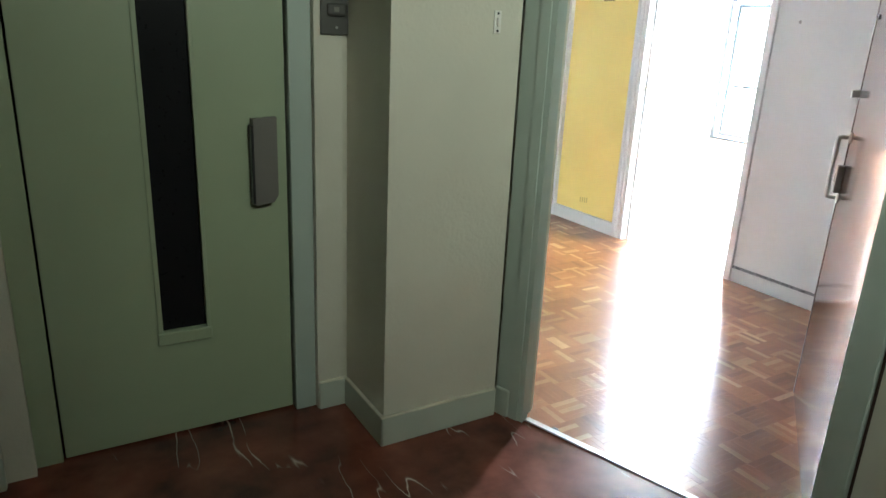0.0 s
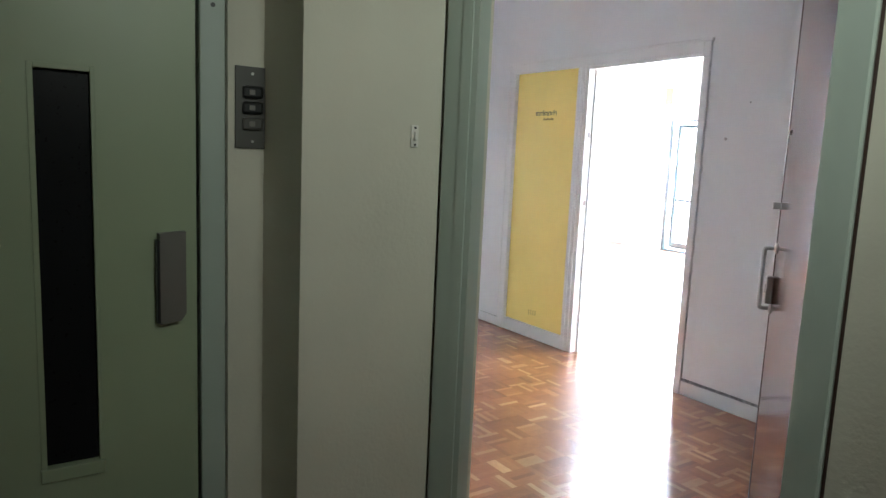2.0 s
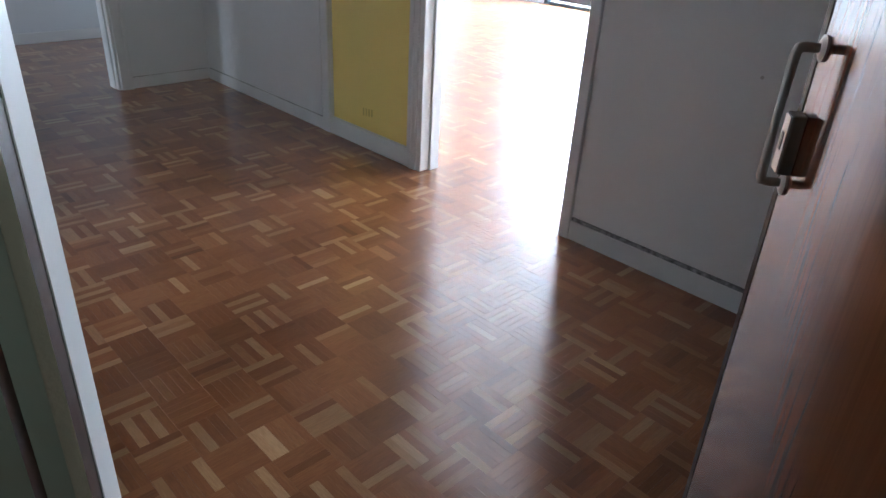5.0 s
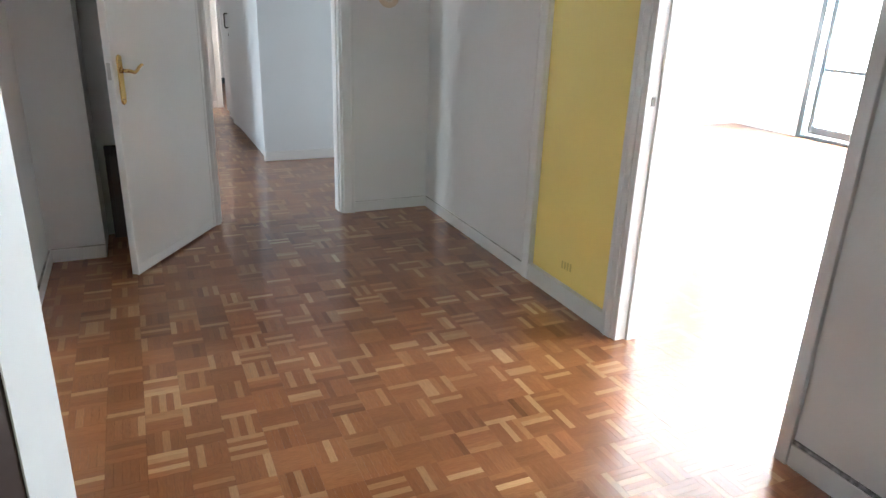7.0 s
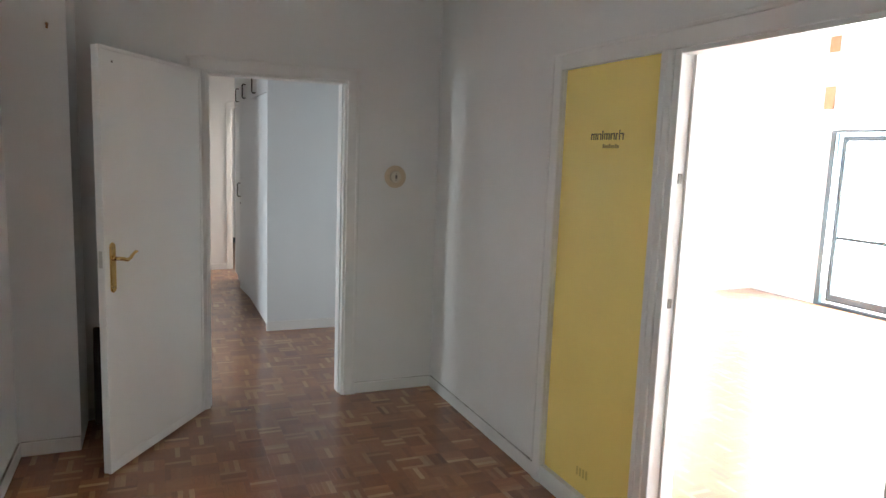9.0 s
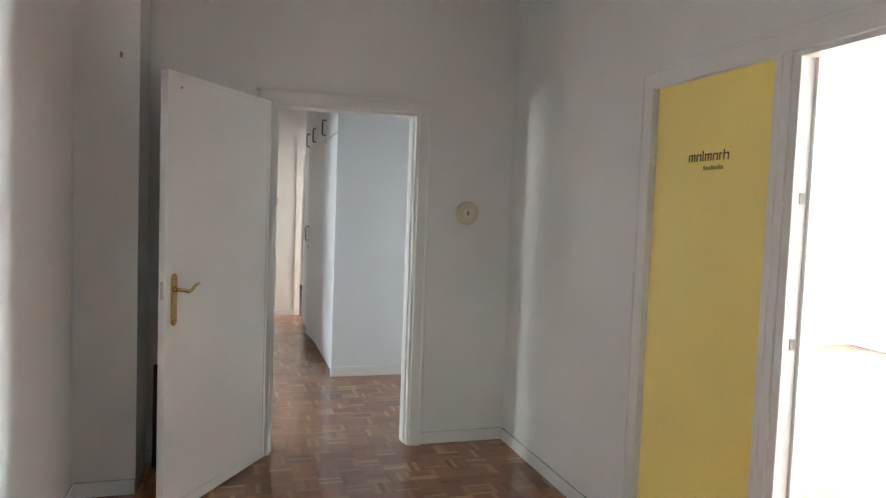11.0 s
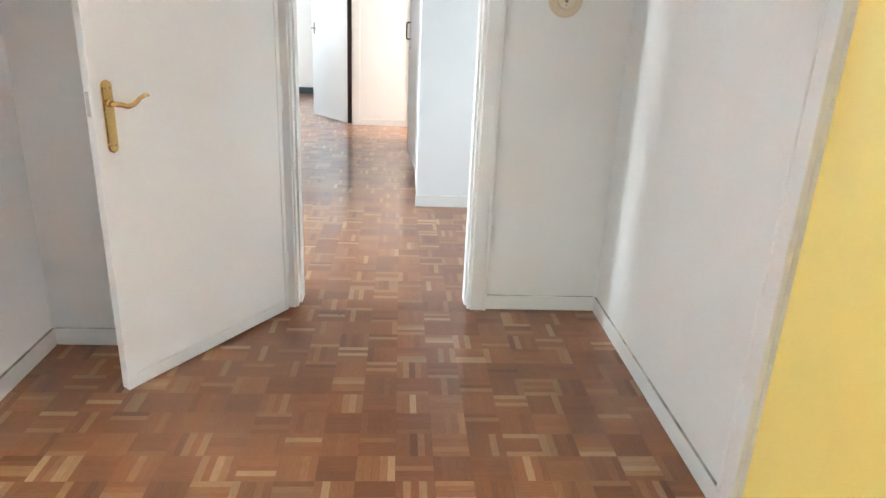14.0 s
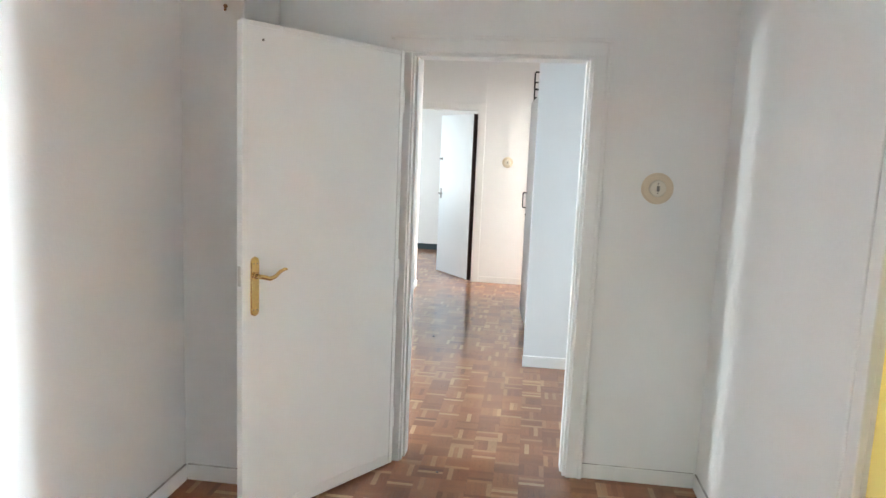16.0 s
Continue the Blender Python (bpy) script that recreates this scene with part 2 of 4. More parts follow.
M_WOODPATCH = mat("bare_wood_patch", (0.30, 0.15, 0.07), 0.6, vary=0.12, scale=20)
M_HAZE = bpy.data.materials.new("bright_sky")
M_HAZE.use_nodes = True
M_HAZE.node_tree.nodes["Principled BSDF"].inputs["Emission Color"].default_value = (0.9, 0.96, 1.0, 1)
M_HAZE.node_tree.nodes["Principled BSDF"].inputs["Emission Strength"].default_value = 6.0
M_GLASS = bpy.data.materials.new("window_glass")
M_GLASS.use_nodes = True
M_GLASS.node_tree.nodes["Principled BSDF"].inputs["Transmission Weight"].default_value = 1.0
M_GLASS.node_tree.nodes["Principled BSDF"].inputs["Roughness"].default_value = 0.0
M_GLASS.node_tree.nodes["Principled BSDF"].inputs["IOR"].default_value = 1.45
M_DARKROOM = mat("dark_green_wall", (0.05, 0.05, 0.04), 0.8)


# ---- mesh helpers ----
def bx(bm, x0, y0, z0, x1, y1, z1, bevel=0.0, m=None):
    mm = Matrix.Translation(((x0 + x1) / 2, (y0 + y1) / 2, (z0 + z1) / 2)) @ Matrix.Diagonal((abs(x1 - x0), abs(y1 - y0), abs(z1 - z0), 1))
    r = bmesh.ops.create_cube(bm, size=1, matrix=mm)
    vs = r["verts"]
    if bevel:
        es = list({e for v in vs for e in v.link_edges})
        rb = bmesh.ops.bevel(bm, geom=es, offset=bevel, segments=2, affect="EDGES", profile=0.5)
        vs = list({v for f in rb["faces"] for v in f.verts} | {v for v in vs if v.is_valid})
    if m is not None:
        bmesh.ops.transform(bm, matrix=m, verts=vs)
    return vs


def cyl(bm, p0, p1, r, seg=16, r2=None, caps=True):
    p0, p1 = Vector(p0), Vector(p1)
    d = p1 - p0
    m = Matrix.Translation((p0 + p1) / 2) @ d.to_track_quat("Z", "Y").to_matrix().to_4x4()
    return bmesh.ops.create_cone(bm, cap_ends=caps, segments=seg, radius1=r, radius2=r if r2 is None else r2, depth=d.length, matrix=m)["verts"]


def tube(bm, pts, r, seg=10):
    """A round bar along a line of points."""
    pts = [Vector(p) for p in pts]
    rings = []
    side = None
    for i, p in enumerate(pts):
        t = (pts[min(i + 1, len(pts) - 1)] - pts[max(i - 1, 0)]).normalized()
        if side is None:
            side = t.orthogonal().normalized()
        side = (side - t * side.dot(t)).normalized()
        up = t.cross(side)
        rr = r[i] if isinstance(r, (list, tuple)) else r
        rings.append([bm.verts.new(p + rr * (math.cos(a) * side + math.sin(a) * up)) for a in [2 * math.pi * k / seg for k in range(seg)]])
    for a, b in zip(rings, rings[1:]):
        for k in range(seg):
            bm.faces.new((a[k], a[(k + 1) % seg], b[(k + 1) % seg], b[k]))
    bm.faces.new(rings[0][::-1])
    bm.faces.new(rings[-1])


def prism(bm, outline, z0, z1):
    """An upright prism over a plan outline."""
    lo = [bm.verts.new((x, y, z0)) for x, y in outline]
    hi = [bm.verts.new((x, y, z1)) for x, y in outline]
    n = len(outline)
    bm.faces.new(lo[::-1])
    bm.faces.new(hi)
    for k in range(n):
        bm.faces.new((lo[k], lo[(k + 1) % n], hi[(k + 1) % n], hi[k]))


def make(name, bm, material, smooth=False):
    bmesh.ops.recalc_face_normals(bm, faces=bm.faces)
    me = bpy.data.meshes.new(name)
    bm.to_mesh(me)
    bm.free()
    me.materials.append(material)
    if smooth:
        for p in me.polygons:
            p.use_smooth = True
    return new(name, me)


def part(name, bm, material, parent, label="", smooth=False):
    ob = make(name, bm, material, smooth)
    ob.parent = parent
    if label:
        ob["label"] = label
    return ob


def boxes(name, blist, material, parent=None, label="", bevel=0.0):
    bm = bmesh.new()
    for b in blist:
        bx(bm, *b, bevel=bevel)
    return part(name, bm, material, parent, label) if parent else make(name, bm, material)


def structure(ob, label, category):
    return tagged(ob, label, category, kind="structure")


def thing(name, m, label, category, group=""):
    ob = new(name)
    ob.matrix_world = m
    ob.empty_display_size = 0.1
    return tagged(ob, label, category, group)


H = 2.85  # ceiling height

# ---- office flat: shell ----
bm = bmesh.new()
bx(bm, 0.012, -5.3, 0, 0.12, -3.17, H)
bx(bm, 0.012, -3.17, 2.005, 0.12, -1.50, H)
bx(bm, 0.012, -1.50, 0, 0.12, 4.42, H)
bx(bm, 0.012, 4.42, 2.05, 0.12, 5.00, H)
bx(bm, 0.012, 5.00, 0, 0.12, 5.10, H)
structure(make("wall_east", bm, M_WALL), "white painted plaster wall of the entrance hall", "wall")
bm = bmesh.new()
bx(bm, -0.61, 0.012, 0, 0.012, 0.12, H)
bx(bm, -1.46, 0.012, 2.035, -0.61, 0.12, H)
bx(bm, -2.115, 0.012, 0, -1.46, 0.12, H)
bx(bm, -2.52, -0.40, 0, -2.115, 0.12, H)
structure(make("wall_north", bm, M_WALL), "white painted plaster wall with a doorway", "wall")

# entrance wall stands askew
P0, DX, DY = Vector((-2.118, -3.942)), Vector((0.3, -0.954)), Vector((0.954, 0.3))


def sk(s, n):
    v = P0 + DX * s + DY * n
    return (v.x, v.y)


JE, JV = Vector((-1.98, -3.735)), Vector((0.54, 0.84))  # hall end and way of the splayed left reveal


def off(p, a, b):
    v = p + JV * a + Vector((-JV.y, JV.x)) * b
    return (v.x, v.y)


EW = 0.988  # width of the wall opening at the entrance
ER = 0.966  # inner edge of the frame on the hinge side
TH = 0.17
bm = bmesh.new()
prism(bm, [(-2.42, -2.45), (-2.54, -2.55), sk(-0.2, 0.085), off(JE, -0.05, 0.031), off(JE, -0.001, 0.031)], 0, H)
prism(bm, [sk(EW + 0.03, 0.085), sk(1.45, 0.085), sk(1.45, TH), sk(EW + 0.03, TH)], 0, H)
prism(bm, [sk(-0.3, 0.085), sk(EW + 0.03, 0.085), sk(EW + 0.03, TH), sk(-0.3, TH)], 2.141, H)
structure(make("wall_west_entrance", bm, M_WALL), "white plaster wall around the flat's entrance", "wall")
bm = bmesh.new()
prism(bm, [sk(-0.2, 0.0), sk(-0.2, 0.083), sk(-0.03, 0.083), sk(-0.03, 0.0)], 0, 2.7)
prism(bm, [sk(EW + 0.03, 0.0), sk(4.7, 0.0), sk(4.7, 0.083), sk(EW + 0.03, 0.083)], 0, 2.7)
prism(bm, [sk(-0.03, 0.0), sk(EW + 0.03, 0.0), sk(EW + 0.03, 0.083), sk(-0.03, 0.083)], 2.13, 2.7)
structure(make("wall_landing_entrance", bm, M_GOT), "greenish stippled landing wall around the entrance", "wall")
bm = bmesh.new()
bx(bm, -2.50, -2.50, 0, -2.40, -0.40, H)
structure(make("wall_west", bm, M_WALL), "white painted plaster wall of the hall", "wall")
bm = bmesh.new()
bx(bm, -1.62, -5.3, 0, 0.0, -5.2, H)
structure(make("wall_south", bm, M_WALL), "white painted plaster wall behind the entrance door", "wall")
# corridor walls
bm = bmesh.new()
bx(bm, -2.25, 0.12, 0, -2.15, 0.22, H)
# unseen opening, widened so side light reaches the corridor
bx(bm, -2.25, 0.22, 2.05, -2.15, 1.90, H)
bx(bm, -2.25, 1.90, 0, -2.15, 4.60, H)
structure(make("wall_corridor_west", bm, M_WALL), "white painted plaster corridor wall", "wall")
bm = bmesh.new()
bx(bm, -2.60, 5.10, 0, -2.28, 5.22, H)
bx(bm, -2.28, 5.10, 2.10, -1.52, 5.22, H)
bx(bm, -1.52, 5.10, 0, -0.82, 5.22, H)
bx(bm, -0.82, 5.10, 2.10, -0.10, 5.22, H)
bx(bm, -0.10, 5.10, 0, 0.10, 5.22, H)
structure(make("wall_corridor_end", bm, M_WALL), "white plaster wall at the end of the corridor", "wall")
boxes_far = [(-4.2, 7.75, 0, 0.6, 7.85, H), (0.5, 5.22, 0, 0.6, 7.75, H), (-4.2, 5.12, 0, -2.60, 5.22, H), (-2.7, 4.5, 0, -2.60, 5.12, H), (-2.60, 4.5, 0, -2.25, 4.6, H)]
structure(boxes("wall_far_room", boxes_far, M_WALL), "pale plaster walls of the far room", "wall")
# the shade on this baseboard is put into its dark grey colour
structure(boxes("baseboard_far_room", [(-4.0, 7.735, 0, 0.5, 7.749, 0.09)], M_GREYFRAME), "far room baseboard, dark grey for the shade on it", "baseboard")
# side room, the small room and the office
# opening at y 0.15 to 0.95 is made up for the added lamp
structure(boxes("wall_side_room", [(-6.5, -0.3, 0, -2.5, -0.2, H), (-6.5, 3.4, 0, -2.25, 3.5, H), (-6.6, -0.3, 0, -6.5, 0.15, H), (-6.6, 0.15, 0, -6.5, 0.95, 0.5), (-6.6, 0.15, 2.15, -6.5, 0.95, H), (-6.6, 0.95, 0, -6.5, 1.4, H), (-6.6, 2.4, 0, -6.5, 3.5, H), (-6.6, 1.4, 0, -6.5, 2.4, 0.5), (-6.6, 1.4, 2.15, -6.5, 2.4, H)], M_WALL), "white plaster walls of the side room", "wall")
structure(boxes("wall_near_room", [(0.10, 4.0, 0, 1.4, 4.1, H), (0.10, 5.4, 0, 1.4, 5.5, H), (1.4, 4.0, 0, 1.5, 5.5, H)], M_WALL), "white plaster walls of a small lit room", "wall")
bm = bmesh.new()
XO = 5.55
ys = [(-5.3, -4.6), (-3.6, 0.43), (1.43, 2.5)]
for a, b in ys:
    bx(bm, XO, a, 0, XO + 0.12, b, 3.4)
for a, b in ((-4.6, -3.6), (0.43, 1.43)):
    bx(bm, XO, a, 2.05, XO + 0.12, b, 3.4)
bx(bm, 0.10, 2.4, 0, XO, 2.5, 3.4)
bx(bm, 0.10, -5.3, 0, XO, -5.2, 3.4)
structure(make("wall_office", bm, M_OFFICE), "white plaster walls of the bright office", "wall")
structure(boxes("ceiling", [(-6.6, -5.3, H, 0.1, 7.85, H + 0.1), (0.1, 2.5, H, 1.5, 7.85, H + 0.1)], M_CEIL), "white painted ceiling of the hall and corridor", "ceiling")
structure(boxes("ceiling_office", [(0.1, -5.3, 3.4, XO + 0.12, 2.5, 3.5)], M_OFFICE), "white painted ceiling of the office", "ceiling")
structure(boxes("floor", [(-6.6, -5.3, -0.06, XO + 0.2, 7.85, -0.008)], M_SUB), "dark screed under the parquet", "floor")
# landing
bm = bmesh.new()
prism(bm, [(-6.0, -8.5), sk(4.6, 0.0), sk(2.8, 0.0), sk(-0.2, 0.0), (-2.2, -3.3), (-6.0, -3.3)], -0.007, 0.002)
landing_floor = structure(make("floor_landing", bm, M_MARBLE), "polished red-brown marble floor with white veins", "floor")


structure(boxes("wall_landing", [(-6.0, -3.545, 0, -3.79, -3.40, 2.7), (-6.1, -8.5, 0, -6.0, -3.3, 2.7), (-6.0, -8.6, 0, -0.6, -8.5, 2.7),
                                 (-3.79, -3.52, 2.14, -2.67, -3.30, 2.7), (-2.785, -3.52, 0, -2.67, -3.30, 2.14), (-3.79, -3.52, 0, -3.71, -3.30, 2.14)], M_GOT), "greenish stippled plaster walls of the landing", "wall")
bm = bmesh.new()
prism(bm, [(-2.67, -3.30), (-2.67, -3.845), (-2.205, -3.845), sk(-0.2, 0.05), (-2.25, -3.3)], 0, 2.7)
structure(make("wall_pilaster", bm, M_GOT), "stippled plaster pilaster between lift and entrance", "wall")
bm = bmesh.new()
prism(bm, [(-6.1, -8.6), sk(4.9, 0.0), sk(-0.2, 0.0), (-2.2, -3.3), (-6.1, -3.3)], 2.7, 2.8)
structure(make("ceiling_landing", bm, M_CEIL), "plain landing ceiling", "ceiling")
bm = bmesh.new()
prism(bm, [(-6.1, -3.2), (-6.1, -3.3), (-2.67, -3.3), (-2.67, -3.2)], 0, 2.8)
structure(make("wall_lift_shaft", bm, M_DARKROOM), "dark wall of the lift shaft", "wall")

# ---- baseboards and trim ----
BB = 0.073


def baseboard(name, runs, mtl, label, h=BB, t=0.014, bev=0.003):
    """Runs of (x0, y0, x1, y1): the front foot line; the board lies to its left."""
    bm = bmesh.new()
    for x0, y0, x1, y1 in runs:
        d = Vector((x1 - x0, y1 - y0, 0))
        m = Matrix.Translation((x0, y0, 0)) @ Matrix.Rotation(math.atan2(d.y, d.x), 4, "Z")
        bx(bm, 0, 0, 0, d.length, t, h, bev, m)
    return structure(make(name, bm, mtl), label, "baseboard")


baseboard("baseboard_east", [(0, -0.001, 0, -1.428)], M_TRIM, "white painted wooden baseboard", t=0.012)
bm = bmesh.new()
bx(bm, 0.0, -2.169, 0, 0.06, -1.430, 0.0935, 0.003)
structure(make("baseboard_panel", bm, M_TRIM), "white painted plinth below the yellow panel", "baseboard")
baseboard("baseboard_east_south", [(0, -3.212, 0, -5.2)], M_TRIM, "white baseboard with dark scuffs", h=0.085, t=0.012)
bm = bmesh.new()
bx(bm, 0.004, -5.2, 0.085, 0.0119, -3.214, 0.099)
structure(make("trim_scuffed", bm, M_SCUFF), "dark scuffed bead on the baseboard", "trim")
baseboard("baseboard_north", [(-0.535, 0.0, 0.0, 0.0)], M_TRIM, "white painted wooden baseboard", t=0.012)
baseboard("baseboard_north_west", [(-2.115, 0, -1.54, 0)], M_TRIM, "white painted baseboard in shade", t=0.012)
baseboard("baseboard_west", [(-2.386, -2.55, -2.386, -0.414)], M_TRIM, "white painted wooden baseboard", t=0.014)
baseboard("baseboard_pilaster", [(-2.386, -0.414, -2.115, -0.414)], M_TRIM, "white painted wooden baseboard", t=0.014)
baseboard("baseboard_entrance", [off(JE, 0.012, 0.045) + (-2.405, -2.46), sk(1.40, TH + 0.014) + sk(EW + 0.06, TH + 0.014)], M_TRIM, "white painted wooden baseboard", t=0.014)
baseboard("baseboard_corridor", [(-2.136, 0.99, -2.136, 4.60)], M_TRIM, "white painted baseboard of the corridor", t=0.014)
baseboard("baseboard_corridor_end", [(-1.44, 5.086, -0.89, 5.086)], M_TRIM, "white painted baseboard of the corridor", t=0.014)
baseboard("baseboard_landing", [(-2.784, -3.534, -2.67, -3.534), (-2.684, -3.52, -2.684, -3.859), (-2.684, -3.859, -2.207, -3.859), (-6.0, -3.559, -3.79, -3.559)], M_GREENB, "grey-green painted landing baseboard", h=0.112, bev=0.006)
baseboard("baseboard_landing_entrance", [sk(-0.127, -0.044) + sk(-0.062, -0.044), sk(ER + 0.088, -0.014) + sk(4.6, -0.014)], M_GREENB, "grey-green painted landing baseboard", h=0.112, bev=0.006)

M_WORN = mat("worn_cream_paint", (0.68, 0.66, 0.53), 0.6, vary=0.15, scale=14)
bm = bmesh.new()
for x0, y0, x1, y1 in ((-2.782, -3.5355, -2.686, -3.522), (-2.6855, -3.857, -2.672, -3.5355), (-2.6855, -3.8605, -2.21, -3.847)):
    bx(bm, x0, y0, 0.110, x1, y1, 0.1165, 0.0015)
structure(make("trim_landing_edge", bm, M_WORN), "worn cream top edge of the landing baseboard", "trim")
M_WARMGREY = mat("warm_grey", (0.50, 0.48, 0.45), 0.8, vary=0.4, scale=9)
# thin warm grey line where the baseboard tops meet the walls
bm = bmesh.new()
bx(bm, 0.003, -1.425, BB - 0.0005, 0.0119, -0.002, BB + 0.003)
bx(bm, -0.534, 0.005, BB - 0.0005, 0.0, 0.0119, BB + 0.0015)
bx(bm, -2.3995, -2.45, BB - 0.0005, -2.390, -0.412, BB + 0.003)
bx(bm, -2.386, -0.411, BB - 0.0005, -2.117, -0.4005, BB + 0.003)
structure(make("trim_grey_line", bm, M_WARMGREY), "thin grey line along the baseboard top", "trim")
# casing round the yellow panel and the office doorway
bm = bmesh.new()
for b in ((-0.006, -1.497, 0.0, 0.02, -1.428, 2.072), (-0.006, -3.212, 0.0, 0.02, -3.165, 2.072), (-0.0065, -3.166, 2.002, 0.02, -1.496, 2.0725)):
    bx(bm, *b, bevel=0.004)
bx(bm, -0.012, -3.222, 2.066, 0.012, -1.418, 2.084, 0.004)
bx(bm, -0.012, -1.436, 0.09, 0.012, -1.420, 2.07, 0.004)
structure(make("trim_office_door", bm, M_TRIM), "white moulded casing round doorway and panel", "trim")
bm = bmesh.new()
bx(bm, -0.004, -2.236, 0, 0.118, -2.169, 2.004, 0.004)
cyl(bm, (-0.004, -2.2, 0.0), (-0.004, -2.2, 2.0), 0.005, 12)
bx(bm, 0.004, -2.270, 0, 0.118, -2.235, 2.004, 0.004)
bx(bm, 0.060, -2.284, 0, 0.118, -2.269, 2.004, 0.003)
structure(make("trim_office_post", bm, M_TRIM), "white painted post between panel and doorway", "trim")
bm = bmesh.new()
bx(bm, 0.004, -3.178, 0, 0.125, -3.158, 2.004, 0.003)
bx(bm, 0.004, -3.160, 1.984, 0.125, -2.270, 2.004, 0.003)
structure(make("trim_office_jamb", bm, M_TRIM), "white painted door lining", "trim")
for z in (1.075, 1.542):
    bm = bmesh.new()
    bx(bm, 0.03, -2.2745, z - 0.018, 0.048, -2.2705, z + 0.018, 0.001)
    tagged(make("strike_plate", bm, M_DULL), "small worn steel strike plate in the door post", "strike plate", "strike plates of the office doorway")

# yellow panel with its printed marks
panel = thing("panel", pose(0.026, -1.833, 0.095), "flat yellow vinyl-covered panel with a dark logo", "panel")
bm = bmesh.new()
bx(bm, 0, -0.336, 0.0, 0.03, 0.336, 1.908)
part("board", bm, M_YELLOW, panel, "matt yellow vinyl face")


def marks(name, rows, mtl, label):
    """A printed mark as plain bars: (y, z, width, height), y along the panel."""
    bm = bmesh.new()
    for y, z, w, h in rows:
        bx(bm, -0.0022, y, z, 0.0004, y + w, z + h)
    part(name, bm, mtl, panel, label)


strokes = []
yy, pen = 0.112, 0.0046
for wide, tall in ((0.036, 0), (0.026, 0), (0.006, 1), (0.036, 0), (0.026, 0), (0.014, 0), (0.028, 1)):
    strokes.append((yy - pen, 1.590, pen, 0.027 + 0.012 * tall))
    if wide > 0.01:
        strokes.append((yy - wide, 1.617 - pen, wide - pen, pen))
    if wide > 0.02:
        strokes.append((yy - wide, 1.590, pen, 0.027 - pen))
    if wide > 0.03:
        strokes.append((yy - wide / 2 - pen / 2, 1.590, pen, 0.027 - pen))
    yy -= wide + 0.0085
marks("logo", strokes, M_INK, "dark brown word mark as plain bars")
marks("small_print", [(0.045 - 0.014 * k - 0.03, 1.556, 0.010, 0.012 + 0.004 * (k % 3 == 0)) for k in range(8)], M_INK2, "small faded line of print")
marks("faded_mark", [(0.05 - 0.024 * k, 0.075 + 0.002 * k, 0.011, 0.040) for k in range(4)], M_FADE, "faint worn mark near the foot")


# ---- door leaves and hardware ----
def lever_handle(parent, x, z, mtl, to=-1):
    """Back plate with curved lever on the +y face of a leaf."""
    bm = bmesh.new()
    w, h0 = 0.019, 0.12
    outline = [(-w, -h0 + 0.02), (-w * 0.8, -h0 + 0.008), (0, -h0), (w * 0.8, -h0 + 0.008), (w, -h0 + 0.02), (w, h0 - 0.02), (w * 0.8, h0 - 0.008), (0, h0), (-w * 0.8, h0 - 0.008), (-w, h0 - 0.02)]
    back = [bm.verts.new((x + a, 0.0, z + b)) for a, b in outline]
    mid = [bm.verts.new((x + a, 0.005, z + b)) for a, b in outline]
    top = [bm.verts.new((x + a * 0.82, 0.008, z + b * 0.97)) for a, b in outline]
    n = len(outline)
    for lo, hi in ((back, mid), (mid, top)):
        for k in range(n):
            bm.faces.new((lo[k], lo[(k + 1) % n], hi[(k + 1) % n], hi[k]))
    bm.faces.new(top)
    bm.faces.new(back[::-1])
    plate = part("handle_plate", bm, mtl, parent, "long brass back plate with pointed ends")
    for dx, dz in ((-0.008, 0.093), (0.008, 0.093), (-0.008, -0.093), (0.008, -0.093)):
        bm = bmesh.new()
        cyl(bm, (x + dx, 0.007, z + dz), (x + dx, 0.0092, z + dz), 0.003, 10)
        part("screw", bm, M_DULL, plate)
    bm = bmesh.new()
    zz = z + 0.045
    cyl(bm, (x, 0.006, zz), (x, 0.018, zz), 0.012, 16)
    tube(bm, [(x, 0.016, zz), (x, 0.045, zz), (x + to * 0.012, 0.052, zz - 0.002), (x + to * 0.035, 0.053, zz - 0.010), (x + to * 0.06, 0.053, zz - 0.004), (x + to * 0.085, 0.053, zz + 0.014), (x + to * 0.105, 0.053, zz + 0.022), (x + to * 0.118, 0.052, zz + 0.020)],
         [0.009, 0.009, 0.009, 0.009, 0.008, 0.007, 0.0065, 0.005], 12)
    part("lever", bm, mtl, plate, "curved lever handle", smooth=True)
    return plate


hall_door = thing("door_1", pose(-1.484, -0.058, 0, 0, 0, -123.0), "white painted flush door standing open, brass handle", "door")
hall_door["kind"] = "structure"
LW, LT = 0.864, 0.038
bm = bmesh.new()
bx(bm, 0.012, -LT, 0.014, LW, -0.004, 2.028, 0.002)
part("leaf", bm, M_DOOR, hall_door)
bm = bmesh.new()
bx(bm, 0.0, -0.010, 0.013, 0.022, 0.002, 2.03, 0.002)
bx(bm, LW - 0.022, -0.012, 0.013, LW + 0.002, 0.002, 2.03, 0.002)
bx(bm, 0.023, -0.012, 0.013, LW - 0.0225, 0.0, 0.065, 0.002)
bx(bm, 0.0225, -0.012, 2.012, LW - 0.0225, 0.0015, 2.03, 0.002)
part("edge_band", bm, M_DOOR, hall_door, "slightly raised white edging")
bm = bmesh.new()
bx(bm, 0.0225, -0.012, 0.0665, LW - 0.0225, -0.001, 2.011)
part("face", bm, M_DOOR, hall_door, "smooth white face with faint brush marks")
lever_handle(hall_door, 0.810, 1.016, M_BRASS)
bm = bmesh.new()
bx(bm, LW, -0.028, 1.02, LW + 0.0035, -0.010, 1.10, 0.001)
